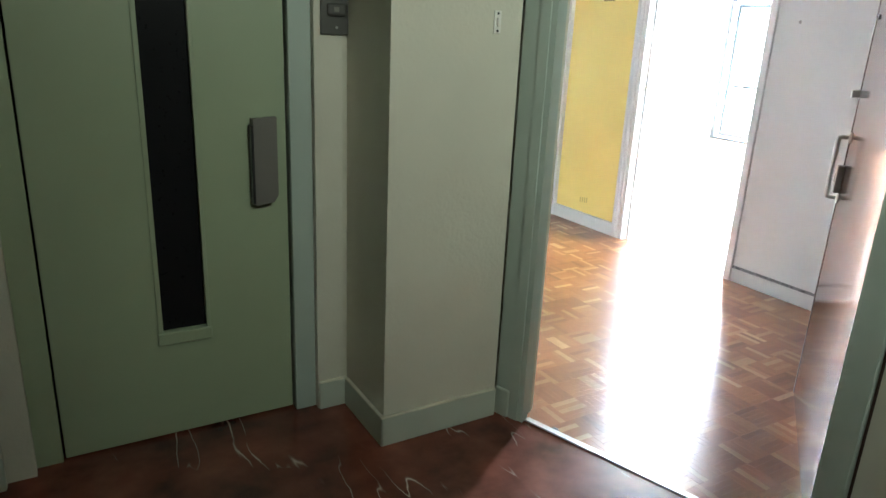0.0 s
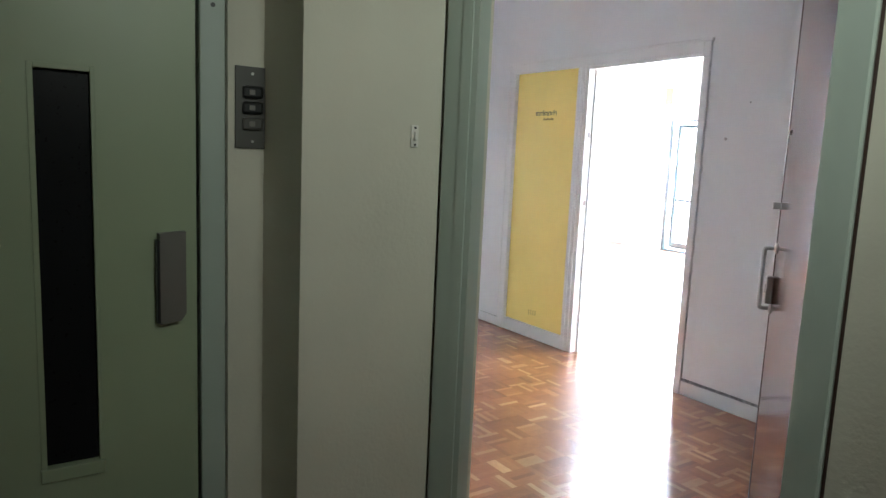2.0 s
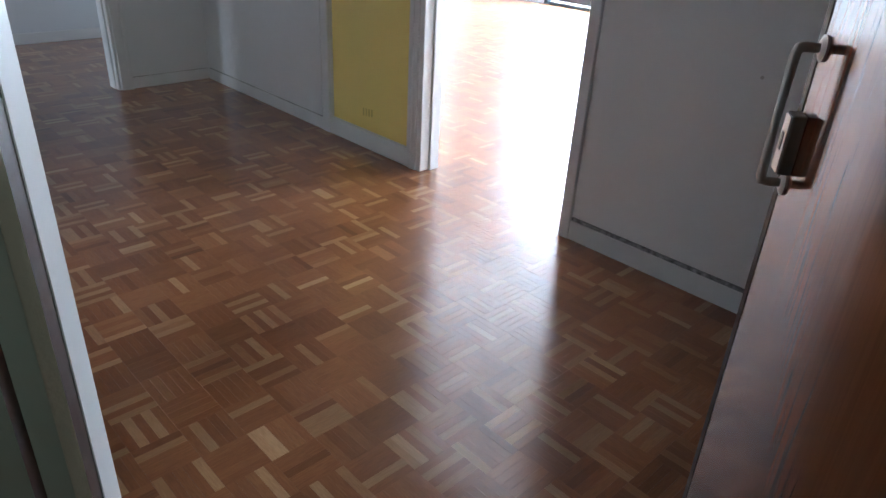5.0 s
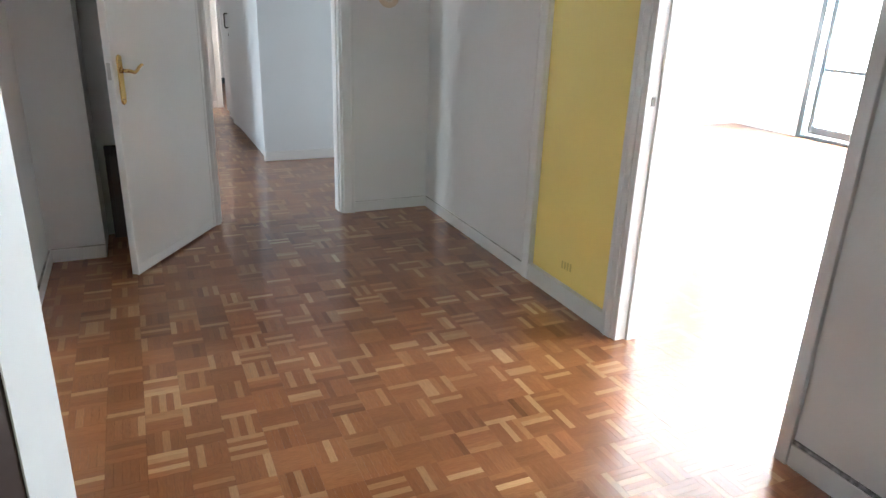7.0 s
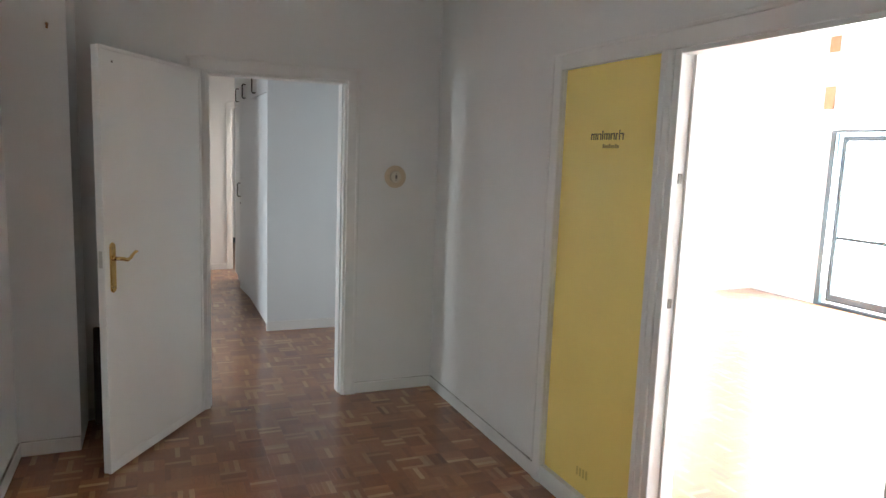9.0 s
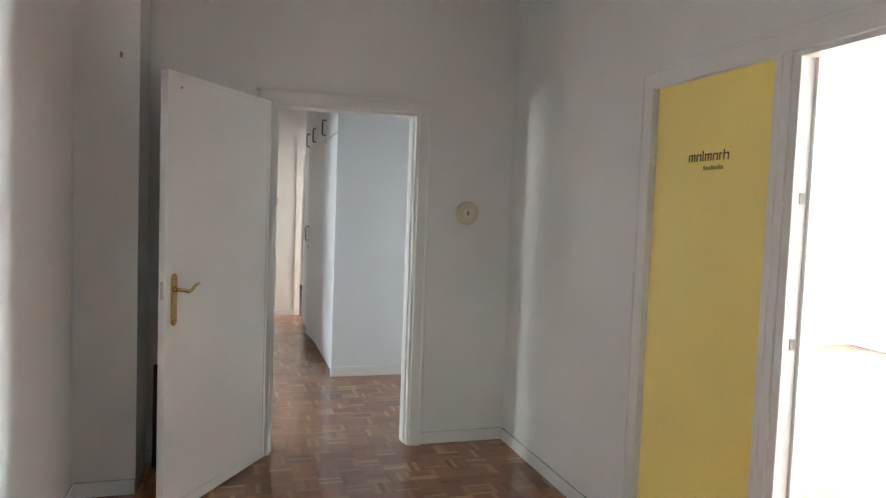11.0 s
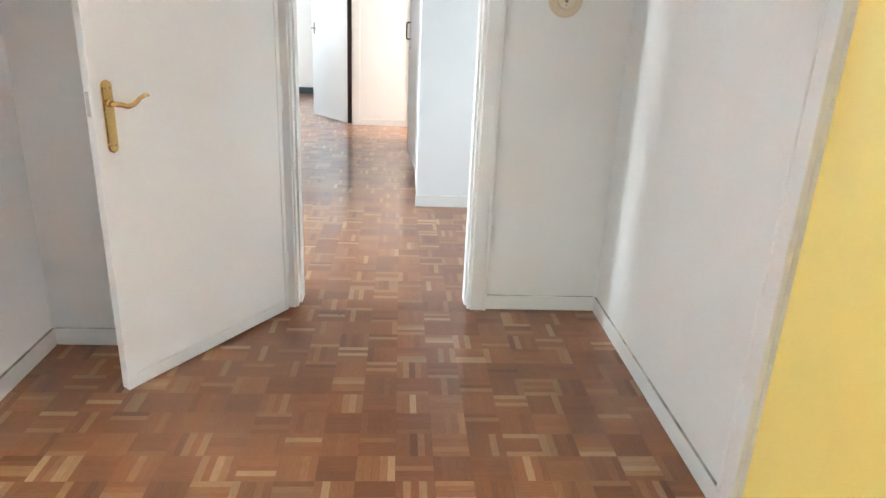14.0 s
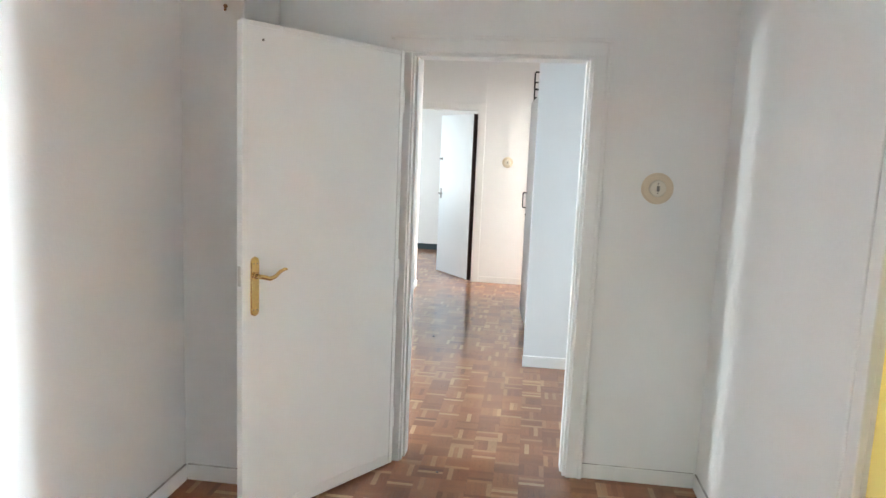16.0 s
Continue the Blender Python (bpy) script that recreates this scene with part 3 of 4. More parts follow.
part("latch", bm, M_STEEL, hall_door, "small steel latch plate in the edge")
bm = bmesh.new()
cyl(bm, (0.775, 0.0, 1.965), (0.775, 0.003, 1.965), 0.005, 10)
part("nail", bm, M_DULL, hall_door, "small dark nail near the top")
for z in (0.25, 1.0, 1.8):
    bm = bmesh.new()
    cyl(bm, (-0.004, -0.004, z - 0.05), (-0.004, -0.004, z + 0.05), 0.007, 10)
    part("hinge", bm, M_DOOR, hall_door)

# casing of the hall doorway
bm = bmesh.new()
for x0, x1 in ((-0.614, -0.535), (-1.545, -1.455)):
    bx(bm, x0, -0.014, 0, x1, 0.0119, 2.035, 0.004)
bx(bm, -1.545, -0.0145, 2.034, -0.54, 0.0119, 2.098, 0.004)
bx(bm, -1.560, -0.022, 2.095, -0.530, 0.0119, 2.112, 0.004)
bx(bm, -0.557, -0.020, 0.0, -0.537, 0.0115, 2.096, 0.004)
structure(make("trim_hall_door", bm, M_TRIM), "white moulded casing of the hall doorway", "trim")
bm = bmesh.new()
bx(bm, -0.630, 0.0, 0, -0.609, 0.135, 2.034, 0.003)
bx(bm, -0.640, 0.045, 0, -0.629, 0.135, 2.034, 0.003)
bx(bm, -1.462, 0.0, 0, -1.445, 0.135, 2.034, 0.003)
bx(bm, -1.445, 0.045, 0, -1.434, 0.135, 2.034, 0.003)
bx(bm, -1.445, 0.0, 2.018, -0.630, 0.135, 2.036, 0.003)
structure(make("trim_hall_jamb", bm, M_TRIM), "white painted door lining", "trim")
bm = bmesh.new()
for x0, x1 in ((-0.62, -0.535), (-1.545, -1.46)):
    bx(bm, x0, 0.121, 0, x1, 0.137, 2.04, 0.004)
structure(make("trim_hall_door_back", bm, M_TRIM), "white casing on the corridor side", "trim")

# entrance: green outer frame, lining, threshold
bm = bmesh.new()
prism(bm, [sk(-0.125, -0.03), sk(-0.125, 0.06), sk(-0.025, 0.06), sk(-0.025, -0.03)], 0, 2.22)
prism(bm, [sk(-0.06, -0.036), sk(-0.06, 0.0), sk(-0.022, 0.0), sk(-0.022, -0.036)], 0, 2.15)
prism(bm, [sk(ER, -0.03), sk(ER + 0.072, -0.03), sk(ER + 0.078, -0.024), sk(ER + 0.078, 0.10), sk(ER - 0.006, 0.10), sk(ER - 0.006, 0.06), sk(ER, 0.06)], 0, 2.22)
prism(bm, [sk(-0.025, -0.03), sk(ER, -0.03), sk(ER, 0.06), sk(-0.025, 0.06)], 2.12, 2.22)
prism(bm, [sk(-0.026, -0.03), sk(0.0, -0.03), sk(0.0, 0.004), sk(-0.026, 0.004)], 0, 2.119)
structure(make("trim_entrance", bm, M_GREEN), "grey-green painted entrance door frame", "trim")
bm = bmesh.new()
prism(bm, [off(JE, -0.062, 0.0), off(JE, 0.0, 0.0), off(JE, 0.012, 0.03), off(JE, -0.062, 0.03)], 0, 2.12)
prism(bm, [sk(EW + 0.004, 0.102), sk(EW + 0.03, 0.102), sk(EW + 0.03, TH + 0.012), sk(EW + 0.004, TH + 0.012)], 0, 2.12)
prism(bm, [sk(-0.25, 0.082), sk(EW + 0.03, 0.082), sk(EW + 0.03, TH + 0.012), sk(-0.25, TH + 0.012)], 2.121, 2.14)
prism(bm, [sk(EW + 0.028, TH + 0.001), sk(EW + 0.10, TH + 0.001), sk(EW + 0.10, TH + 0.018), sk(EW + 0.028, TH + 0.018)], 0, 2.2)
structure(make("trim_entrance_hall", bm, M_TRIM), "white painted inner entrance frame", "trim")
# brown reveal lining; its unlit darkness is put into the colour
bm = bmesh.new()
prism(bm, [off(P0, 0.012, 0.002), off(JE, -0.0625, 0.002), off(JE, -0.0625, 0.03), off(P0, 0.012, 0.03)], 0, 2.119)
structure(make("trim_entrance_reveal", bm, M_DARKBROWN), "dark brown lining of the entrance reveal, its unlit look in the colour", "trim")
# solid dark strip drawn in place of the groove's shade
bm = bmesh.new()
prism(bm, [sk(ER + 0.0785, -0.003), sk(ER + 0.086, -0.003), sk(ER + 0.086, 0.004), sk(ER + 0.0785, 0.004)], 0, 2.22)
structure(make("trim_entrance_groove_shade", bm, M_DARKBROWN), "dark strip painted for the shaded groove between frame and plaster", "trim")
bm = bmesh.new()
prism(bm, [sk(0.001, -0.01), sk(ER - 0.001, -0.01), sk(ER - 0.001, 0.014), sk(0.001, 0.014)], 0, 0.008)
structure(make("threshold", bm, M_STEEL), "worn metal threshold strip", "threshold")

ENT = pose(-1.700, -4.790, 0, 0, 0, 35.0)
entry_door = thing("door_2", ENT, "open varnished reddish wooden entrance door", "door")
entry_door["kind"] = "structure"
EL = 0.897
bm = bmesh.new()
bx(bm, -0.06, -0.042, 0.012, EL - 0.024, 0.0, 2.10, 0.0015)
part("leaf", bm, M_VENEER, entry_door, "varnished reddish veneer face")
bm = bmesh.new()
bx(bm, EL - 0.0235, -0.043, 0.012, EL, 0.0015, 2.10, 0.001)
part("edge", bm, M_DARKBROWN, entry_door, "dark brown lipped edge")
bm = bmesh.new()
px, zt, zb, reach = 0.858, 1.078, 0.852, 0.040
tube(bm, [(px, 0.002, zt), (px, reach - 0.012, zt), (px, reach - 0.003, zt - 0.002), (px, reach, zt - 0.011), (px, reach + 0.001, (zt + zb) / 2), (px, reach, zb + 0.011), (px, reach - 0.003, zb + 0.002), (px, reach - 0.012, zb), (px, 0.002, zb)],
     [0.0075, 0.008, 0.009, 0.0085, 0.0065, 0.0085, 0.009, 0.008, 0.0075], 12)
pull = part("pull_handle", bm, M_STEEL, entry_door, "long polished steel pull bar", smooth=True)
for z in (zt, zb):
    bm = bmesh.new()
    cyl(bm, (px, 0.0, z), (px, 0.004, z), 0.021, 24)
    cyl(bm, (px, 0.004, z), (px, 0.008, z), 0.019, 24, r2=0.012)
    part("rosette", bm, M_STEEL, pull, smooth=False)
bm = bmesh.new()
bx(bm, 0.836, 0.0, 0.872, 0.872, 0.022, 0.974, 0.003)
lock = part("lock", bm, M_DULL, entry_door, "boxy steel lock cylinder guard")
bm = bmesh.new()
bx(bm, 0.838, 0.0215, 0.875, 0.870, 0.025, 0.971, 0.001)
part("face_plate", bm, M_STEEL, lock, "bright steel face plate")
bm = bmesh.new()
bx(bm, 0.849, 0.0245, 0.912, 0.860, 0.0262, 0.942)
part("keyway", bm, M_BLACK, lock, "dark key slot")
bm = bmesh.new()
bx(bm, EL - 0.035, 0.0, 1.222, EL - 0.005, 0.028, 1.248, 0.002)
part("bolt", bm, M_STEEL, entry_door, "small protruding steel bolt")
bm = bmesh.new()
cyl(bm, (0.815, 0.0, 1.50), (0.815, 0.004, 1.50), 0.010, 14)
part("peephole", bm, M_BLACK, entry_door, "small dark peephole")

# keepers on the inner frame of the entrance
for z0, z1, dep in ((1.225, 1.262, 0.014), (1.315, 1.327, 0.008)):
    bm = bmesh.new()
    m = pose(JE.x - 0.07 * JV.x, JE.y - 0.07 * JV.y, 0, 0, 0, math.degrees(math.atan2(-JV.x, JV.y)) + 180)
    for a, b in ((z0, z0 + 0.010), (z1 - 0.010, z1)):
        bx(bm, -dep - 0.002, 0.002, a, -0.0005, 0.03, b, 0.002, m)
    bx(bm, -dep - 0.002, 0.002, z0, -dep + 0.006, 0.03, z1, 0.002, m)
    tagged(make("lock_keeper", bm, M_BLACK), "black metal lock keeper on the door frame", "lock keeper", "lock keepers on the entrance frame")

# ---- lift ----
lift = thing("door_3", pose(-3.2485, -3.47, 0), "olive-green painted lift door with narrow dark window", "lift door")
lift["kind"] = "structure"
bm = bmesh.new()
ox = -3.2485
wx0, wx1, wz0, wz1 = -3.302 - ox, -3.162 - ox, 0.394, 1.558
for b in ((-0.379, 0, 0.012, wx0, 0.035, 2.10), (wx1, 0, 0.012, 0.379, 0.035, 2.10), (wx0, 0, 0.012, wx1, 0.035, wz0), (wx0, 0, wz1, wx1, 0.035, 2.10)):
    bx(bm, *b)
part("leaf", bm, M_LIFT, lift)
bm = bmesh.new()
bx(bm, wx0 - 0.016, -0.005, wz0 - 0.01, wx0, 0.001, wz1 + 0.016, 0.002)
bx(bm, wx1, -0.005, wz0 - 0.01, wx1 + 0.012, 0.001, wz1 + 0.016, 0.002)
bx(bm, wx0, -0.005, wz1, wx1, 0.001, wz1 + 0.016, 0.002)
bx(bm, wx0 - 0.018, -0.010, wz0 - 0.045, wx1 + 0.016, 0.02, wz0 - 0.001, 0.004)
part("window_frame", bm, M_LIFT, lift, "thin painted frame with sloping sill")
bm = bmesh.new()
bx(bm, wx0, 0.018, wz0 - 0.001, wx1, 0.024, wz1)
part("glass", bm, M_DARKGLASS, lift, "dark narrow glass pane")
bm = bmesh.new()
prof = [(-0.040, 1.092), (0.040, 1.097), (0.040, 0.838), (0.024, 0.815), (-0.040, 0.806)]
a = [bm.verts.new((0.301 + x, -0.002, z)) for x, z in prof]
b = [bm.verts.new((0.301 + x * 0.96, -0.034, z)) for x, z in prof]
bm.faces.new(a)
bm.faces.new(b[::-1])
for k in range(5):
    bm.faces.new((a[k], a[(k + 1) % 5], b[(k + 1) % 5], b[k]))
part("handle", bm, M_DULL, lift, "bent metal grip plate")
# black box fills the grip's side in place of the recess shade
bm = bmesh.new()
bx(bm, 0.254, -0.0335, 0.813, 0.264, 0.0, 1.072)
part("handle_recess_shade", bm, M_BLACK, lift, "black fill painted for the shade inside the grip")
bm = bmesh.new()
for b in ((-2.862, -3.495, 0, -2.785, -3.40, 2.14), (-3.635, -3.495, 2.105, -2.862, -3.40, 2.14)):
    bx(bm, *b, bevel=0.004)
structure(make("trim_lift", bm, M_GREEN), "grey-green painted steel lift frame", "trim")
bm = bmesh.new()
bx(bm, -3.71, -3.474, 0, -3.635, -3.40, 2.14)
structure(make("trim_lift_hinge", bm, M_LIFT), "olive-green painted lift frame post", "trim")
bm = bmesh.new()
cyl(bm, (-2.823, -3.495, 1.79), (-2.823, -3.499, 1.79), 0.007, 12)
tagged(make("keyhole", bm, M_BLACK), "small dark keyhole in the lift frame", "keyhole")
calls = thing("call_panel", pose(-2.710, -3.521, 1.488), "dark metal lift call panel with three buttons", "call panel")
bm = bmesh.new()
bx(bm, -0.054, -0.008, -0.127, 0.054, 0.0, 0.127, 0.002)
part("plate", bm, M_PLATE, calls)
for z, mtl in ((0.048, M_BLACK), (0.0, M_BLACK), (-0.050, M_PLATE)):
    bm = bmesh.new()
    bx(bm, -0.033, -0.016, z - 0.019, 0.033, -0.007, z + 0.019, 0.008)
    btn = part("button", bm, mtl, calls, "rounded push button")
    bm = bmesh.new()
    bx(bm, -0.012, -0.0175, z - 0.008, 0.006, -0.0155, z + 0.008, 0.0015)
    part("lens", bm, M_DULL, btn)
for z in (0.105, -0.105):
    bm = bmesh.new()
    cyl(bm, (0, -0.008, z), (0, -0.010, z), 0.0045, 12)
    part("screw", bm, M_STEEL, calls)
bell = thing("bell_push", pose(-2.302, -3.846, 1.421), "small cream bell push on the landing wall", "bell push")
bm = bmesh.new()
bx(bm, -0.013, -0.006, -0.034, 0.013, 0.0, 0.034, 0.002)
part("plate", bm, M_OFFWHITE, bell)
bm = bmesh.new()
bx(bm, -0.006, -0.016, -0.012, 0.006, -0.005, 0.014, 0.002)
part("button", bm, M_OFFWHITE, bell)
for z in (0.026, -0.026):
    bm = bmesh.new()
    cyl(bm, (0, -0.006, z), (0, -0.0075, z), 0.004, 10)
    part("screw", bm, M_BLACK, bell)


# ---- round switches ----
def round_switch(m, r, label):
    sw = thing("light_switch", m, label, "light switch", "round light switches")
    bm = bmesh.new()
    cyl(bm, (0, 0, 0), (0, -0.004, 0), r, 40)
    cyl(bm, (0, -0.008, 0), (0, -0.004, 0), r * 0.86, 40, r2=r * 0.97)
    part("rosette", bm, M_CREAM, sw, "cream round back plate")
    bm = bmesh.new()
    cyl(bm, (0, -0.022, 0), (0, -0.007, 0), r * 0.48, 32, r2=r * 0.54)
    cap = part("cover", bm, M_COVER, sw, "pale beige round cover")
    bm = bmesh.new()
    bx(bm, -r * 0.09, -0.030, -r * 0.17, r * 0.09, -0.021, r * 0.17, 0.002)
    part("toggle", bm, M_DULL, cap)
    for z in (0.3, -0.3):
        bm = bmesh.new()
        cyl(bm, (0, -0.0235, r * z), (0, -0.021, r * z), r * 0.04, 8)
        part("screw", bm, M_INK, cap)


round_switch(pose(-0.284, 0.0115, 1.447), 0.073, "cream round rotary light switch beside the doorway")
round_switch(pose(-1.16, 5.0995, 1.493), 0.065, "cream round light switch at the corridor's end")

# ---- corridor: wardrobe and far door ----
ward = thing("wardrobe", pose(-0.848, 1.765, 0), "tall white built-in wardrobe with dark bow handles", "wardrobe")
bm = bmesh.new()
bx(bm, 0.022, 0.02, 0.08, 0.846, 2.62, H - 0.002)
part("body", bm, M_WARD, ward)
bm = bmesh.new()
bx(bm, 0.0, 0.0, 0.085, 0.846, 0.0195, H - 0.002, 0.002)
part("end_panel", bm, M_WARD, ward, "smooth bluish-white end panel")
bm = bmesh.new()
bx(bm, -0.004, -0.012, 0, 0.846, 0.015, 0.084, 0.003)
bx(bm, 0.03, 0.016, 0, 0.846, 2.62, 0.079)
part("plinth", bm, M_TRIM, ward, "white plinth board")
for y0, y1, low, up in ((0.022, 0.815, 0, 0.755), (0.815, 1.595, 1.535, 1.535), (1.595, 2.105, 1.655, 0), (2.105, 2.62, 0, 2.16)):
    ajar = Matrix.Translation((0, y0, 0)) @ Matrix.Rotation(radians(4.2), 4, "Z") @ Matrix.Translation((0, -y0, 0))
    for z0, z1, nm, hy, hz in ((0.085, 2.055 if y0 < 0.1 else 2.075, "door", low, 1.16), (2.085, H - 0.03, "upper_door", up, 2.19)):
        swing = ajar if nm == "door" and 0.8 < y0 < 0.9 else Matrix.Identity(4)
        bm = bmesh.new()
        bx(bm, 0.0, y0 + 0.002, z0, 0.0215, y1 - 0.002, z1, 0.002, swing)
        dr = part(nm, bm, M_WARD, ward)
        if not hy:
            continue
        bm = bmesh.new()
        tube(bm, [(0.0, hy, hz + 0.07), (-0.028, hy, hz + 0.07), (-0.034, hy, hz + 0.06), (-0.034, hy, hz - 0.06), (-0.028, hy, hz - 0.07), (0.0, hy, hz - 0.07)], 0.007, 8)
        bmesh.ops.transform(bm, matrix=swing, verts=bm.verts)
        part("handle", bm, M_BLACK, dr, "dark bow handle", smooth=True)
        if nm == "door":
            bm = bmesh.new()
            cyl(bm, (0.0, hy, 1.02), (-0.004, hy, 1.02), 0.013, 12)
            bmesh.ops.transform(bm, matrix=swing, verts=bm.verts)
            part("keyhole", bm, M_BLACK, dr)

far_door = thing("door_4", pose(-1.585, 5.125, 0, 0, 0, 128.2), "pale bluish-white flush door standing open", "door")
far_door["kind"] = "structure"
bm = bmesh.new()
bx(bm, 0.006, -0.038, 0.012, 0.783, 0.0, 2.06, 0.002)
part("leaf", bm, M_WARD, far_door)
for z, r in ((1.05, 0.07), (1.50, 0.02)):
    bm = bmesh.new()
    bx(bm, 0.715, 0.0, z - r, 0.745, 0.005, z + r, 0.002)
    hp = part("handle_plate", bm, M_DULL, far_door, "dark metal door plate")
    bm = bmesh.new()
    tube(bm, [(0.73, 0.004, z), (0.73, 0.04, z), (0.72, 0.045, z), (0.63 if r > 0.05 else 0.715, 0.045, z)], 0.008, 8)
    part("lever", bm, M_DULL, hp, smooth=True)
# dark sheet standing for the shade in the gap between leaf and frame
bm = bmesh.new()
bx(bm, 0.0, -0.045, 0.012, 0.0055, 0.012, 2.06)
part("hinge_gap_shade", bm, M_DARKBROWN, far_door, "dark strip painted for the shaded gap at the hinges")
bm = bmesh.new()
for x0, x1 in ((-1.535, -1.45), (-2.35, -2.265)):
    bx(bm, x0, 5.084, 0, x1, 5.0995, 2.11, 0.004)
bx(bm, -2.35, 5.0835, 2.10, -1.45, 5.0995, 2.18, 0.004)
bx(bm, -1.545, 5.09, 0, -1.525, 5.23, 2.10, 0.003)
bx(bm, -2.28, 5.09, 0, -2.26, 5.23, 2.10, 0.003)
structure(make("trim_far_door", bm, M_TRIM), "white painted casing of the far door", "trim")
bm = bmesh.new()
bx(bm, -0.888, 5.084, 0, -0.815, 5.0995, 2.11, 0.004)
bx(bm, -0.888, 5.0835, 2.10, -0.03, 5.0995, 2.18, 0.004)
bx(bm, -0.105, 5.084, 0, -0.03, 5.0995, 2.11, 0.004)
bx(bm, -0.825, 5.09, 0, -0.808, 5.23, 2.10, 0.003)
structure(make("trim_end_door", bm, M_TRIM), "white painted casing of the doorway beside the wardrobe", "trim")
structure(boxes("trim_far_beam", [(-2.6, 5.082, 2.181, -1.45, 5.0995, H)], M_WALL), "plain boxed panel above the far door", "trim")
bm = bmesh.new()
for b in ((-0.012, 4.395, 0, 0.02, 4.425, 2.12), (-0.012, 4.995, 0, 0.02, 5.06, 2.12), (-0.0125, 4.395, 2.05, 0.02, 5.06, 2.121)):
    bx(bm, *b, bevel=0.004)
structure(make("trim_near_room", bm, M_TRIM), "white casing of a lit doorway", "trim")


# ---- office: windows and traces on the wall ----
def office_window(name, y0, y1):
    w = thing(name, pose(XO, y0, 0), "tall grey-painted balcony window, daylight behind", "window", "office windows")
    w["kind"] = "structure"
    wd = y1 - y0
    bm = bmesh.new()
    for b in ((-0.02, 0.0, 0.0, 0.05, 0.05, 2.05), (-0.02, wd - 0.07, 0, 0.05, wd, 2.05), (-0.02, 0.05, 2.02, 0.05, wd - 0.07, 2.05), (-0.02, 0.05, 0.0, 0.05, wd - 0.07, 0.035)):
        bx(bm, *b, bevel=0.004)
    part("window_frame", bm, M_GREYFRAME, w)
    for a, c in ((0.07, wd - 0.14),):
        bm = bmesh.new()
        for b in ((-0.01, a, 0.06, 0.035, a + 0.06, 1.985), (-0.01, c - 0.06, 0.06, 0.035, c, 1.985), (-0.01, a + 0.06, 1.925, 0.035, c - 0.06, 1.985), (-0.01, a + 0.06, 0.06, 0.035, c - 0.06, 0.15), (0.0, a + 0.06, 0.795, 0.03, c - 0.06, 0.835)):
            bx(bm, *b, bevel=0.003)
        cs = part("casement", bm, M_GREYFRAME, w, "grey casement with one glazing bar")
        for z0, z1 in ((0.15, 0.795), (0.835, 1.925)):
            bm = bmesh.new()
            bx(bm, 0.012, a + 0.06, z0, 0.016, c - 0.06, z1)
            pane = part("pane", bm, M_GLASS, cs, "clear glass pane")
            pane.visible_shadow = False


office_window("window_1", 0.43, 1.43)
# unseen window, added so daylight reaches the door post and west wall
office_window("window_unseen", -4.6, -3.6)
bm = bmesh.new()
bx(bm, 9.0, -16, -2, 9.05, 14, 9)
structure(make("backdrop", bm, M_HAZE), "pale bright sky beyond the balcony windows", "backdrop")
for z0, z1 in ((2.95, 3.22), (2.30, 2.56)):
    bm = bmesh.new()
    bx(bm, XO - 0.006, 1.45, z0, XO - 0.0005, 1.585, z1, 0.001)
    tagged(make("wood_patch", bm, M_WOODPATCH), "bare brown wood patch on the office wall", "wall patch", "bare patches above the window")


# ---- small traces ----
def crumb(x, y, r, label):
    bm = bmesh.new()
    bmesh.ops.create_icosphere(bm, subdivisions=1, radius=r)
    for v in bm.verts:
        v.co.x *= 1.5
        v.co.z = max(v.co.z * 0.5, -r * 0.2) + r * 0.2
    ob = make("crumb", bm, M_BLACK)
    ob.matrix_world = pose(x, y, 0.0, 0, 0, 40 * x)
    tagged(ob, label, "crumb", "crumbs on the floor")


crumb(-1.622, 2.411, 0.012, "small dark crumb on the corridor parquet")
crumb(-1.244, -0.093, 0.006, "tiny dark crumb beside the hall doorway")
crumb(-1.507, -4.031, 0.004, "small dark crumb on the entrance parquet")
crumb(-1.635, -4.30, 0.004, "small dark crumb on the entrance parquet")
crumb(-2.062, -4.046, 0.012, "small dark crumb at the metal threshold")
for x, y, z, r, nx in ((0.012, -3.349, 1.522, 0.009, 1), (0.012, -3.478, 1.718, 0.005, 1), (0.012, -3.826, 0.804, 0.006, 1)):
    bm = bmesh.new()
    cyl(bm, (x, y, z), (x - 0.002, y, z), r, 10)
    tagged(make("wall_plug", bm, M_WARMGREY), "old filled screw hole in the white wall", "wall plug", "screw holes in the wall")
bm = bmesh.new()
cyl(bm, (-2.196, -0.4, 2.149), (-2.196, -0.412, 2.149), 0.007, 10)
bx(bm, -2.201, -0.414, 2.128, -2.191, -0.404, 2.15, 0.003)
tagged(make("wall_hook", bm, M_WOODPATCH), "small brown hook high on the white pier", "wall hook")


# a dark brown slab leaning behind the open hall door
bm = bmesh.new()
bx(bm, -0.085, -0.012, 0.0, 0.085, 0.012, 0.56, 0.006)
bx(bm, -0.06, -0.019, 0.10, 0.06, -0.0115, 0.50, 0.003)
ob = make("dark_slab", bm, M_DARKBROWN)
ob.matrix_world = pose(-1.99, -0.075, 0.003, -4.5, 0, 0)
tagged(ob, "dark brown slab leaning behind the open white door", "board")


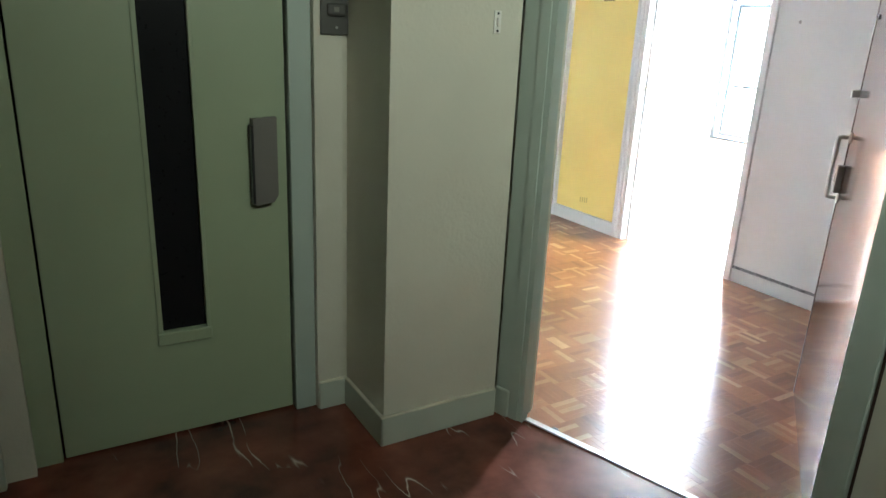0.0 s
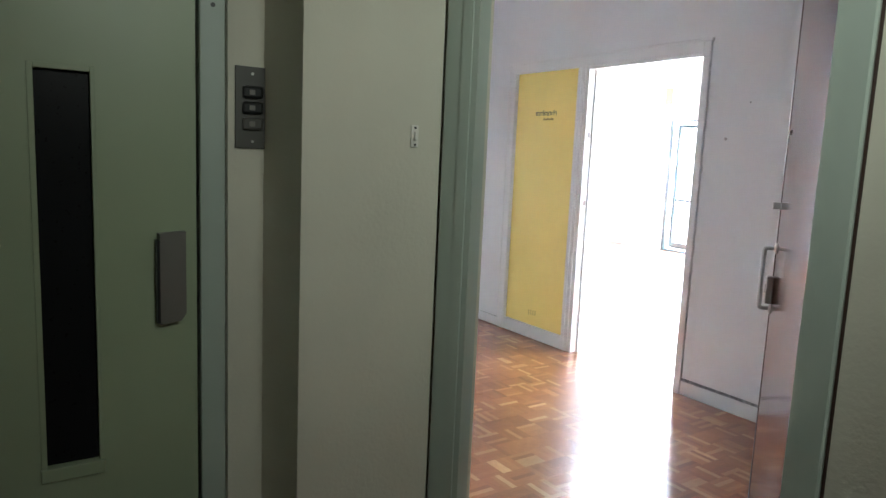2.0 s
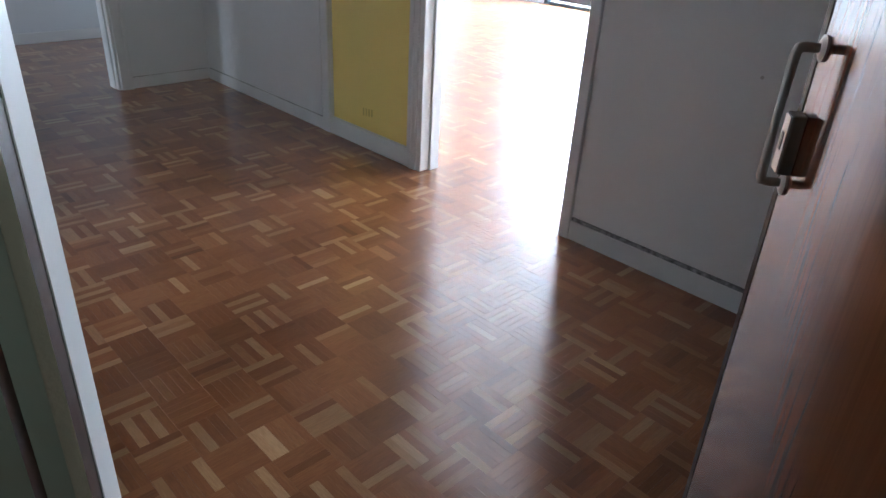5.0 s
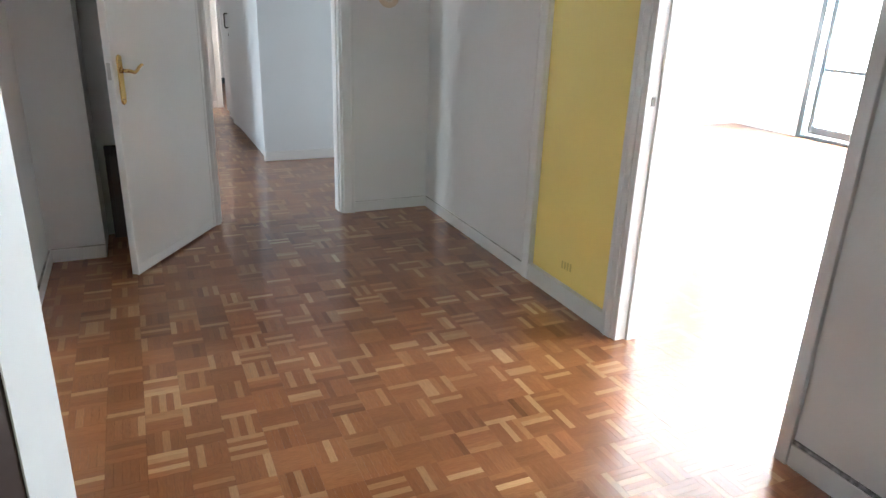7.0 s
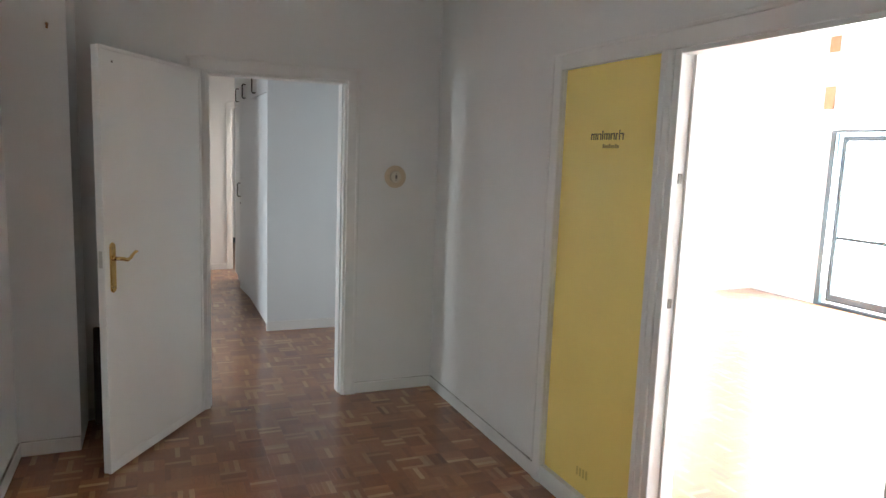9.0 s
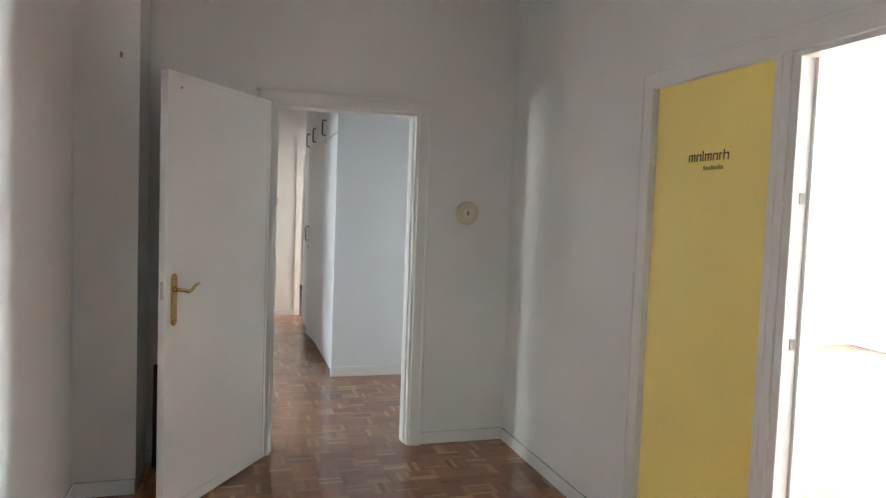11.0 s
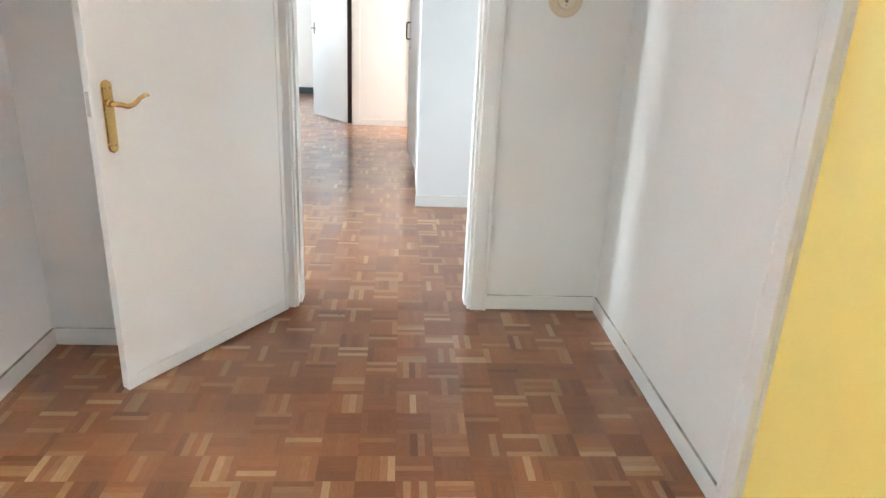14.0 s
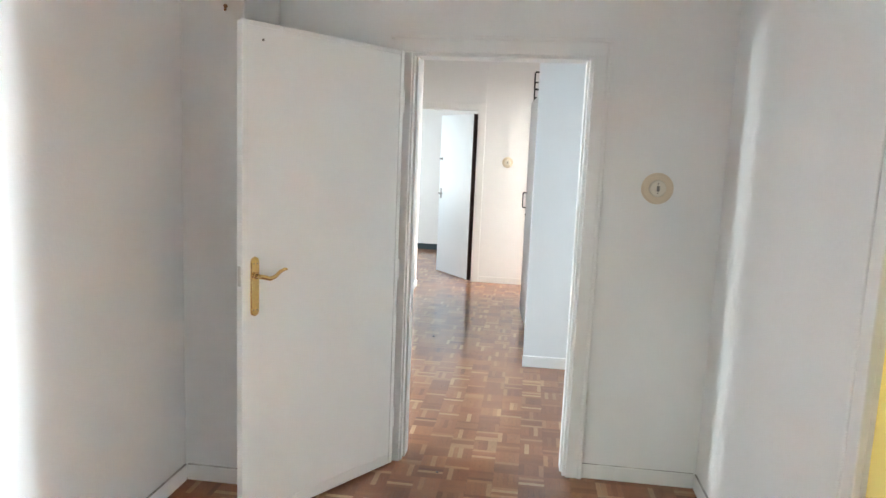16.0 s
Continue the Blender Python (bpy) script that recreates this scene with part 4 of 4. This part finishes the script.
# ---- parquet ----
def in_floor(x, y):
    if x > 0.06:
        return x < XO and y < 2.4 and y > -5.2 or (x < 1.4 and 4.1 < y < 5.4)
    if y > 5.1:
        return -4.1 < x < 0.5 and y < 7.74
    if y > 0.06:
        return x > -2.7 or (x > -6.5 and y < 3.4)
    q = Vector((x, y)) - P0
    if q.dot(DY) < -0.05 and q.dot(DX) > -1.6:
        return False
    return x > -2.42


FW = BLOCK / 5
GAP = 0.00022
verts, faces, near = [], [], []
rnd = random.Random(7)
for i in range(-46, 54):
    for j in range(-34, 74):
        cx, cy = BX + (i + 0.5) * BLOCK, BY + (j + 0.5) * BLOCK
        if not in_floor(cx, cy):
            continue
        along_y = (i + j) % 2 == 1
        for k in range(5):
            o = (k - 2) * FW
            px, py = (cx + o, cy) if along_y else (cx, cy + o)
            if -4 <= i < 2 and -5 <= j < 5:
                near.append((px, py, along_y))
                continue
            hx, hy = (FW / 2 - GAP, BLOCK / 2 - GAP) if along_y else (BLOCK / 2 - GAP, FW / 2 - GAP)
            z = rnd.uniform(-0.0001, 0.0)
            t1, t2 = hx * rnd.uniform(-0.002, 0.002), hy * rnd.uniform(-0.002, 0.002)
            n = len(verts)
            for sx, sy in ((-1, -1), (1, -1), (1, 1), (-1, 1)):
                verts.append((px + sx * hx, py + sy * hy, z + sx * t1 + sy * t2))
            for sx, sy in ((-1, -1), (1, -1), (1, 1), (-1, 1)):
                verts.append((px + sx * hx, py + sy * hy, -0.008))
            faces += [(n, n + 1, n + 2, n + 3), (n, n + 4, n + 5, n + 1), (n + 1, n + 5, n + 6, n + 2), (n + 2, n + 6, n + 7, n + 3), (n + 3, n + 7, n + 4, n)]
me = bpy.data.meshes.new("parquet")
me.from_pydata(verts, [], faces)
me.polygons.foreach_set("use_smooth", [False] * len(faces))
me.materials.append(M_FLOOR)
floor_ob = bpy.data.objects["floor"]
pq = new("parquet", me)
pq.parent = floor_ob
tagged(pq, "varnished brown mosaic parquet in basket weave", kind="stuff")
bm = bmesh.new()
bx(bm, -BLOCK / 2 + GAP, -FW / 2 + GAP, -0.008, BLOCK / 2 - GAP, FW / 2 - GAP, 0.0)
fm = bpy.data.meshes.new("parquet_finger")
bm.to_mesh(fm)
bm.free()
fm.materials.append(M_FLOOR)
for px, py, along_y in near:
    ob = new("parquet_finger", fm)
    ob.parent = floor_ob
    ob.matrix_basis = pose(px, py, rnd.uniform(-0.0001, 0.0), rnd.uniform(-0.12, 0.12), rnd.uniform(-0.12, 0.12), 90 if along_y else 0)
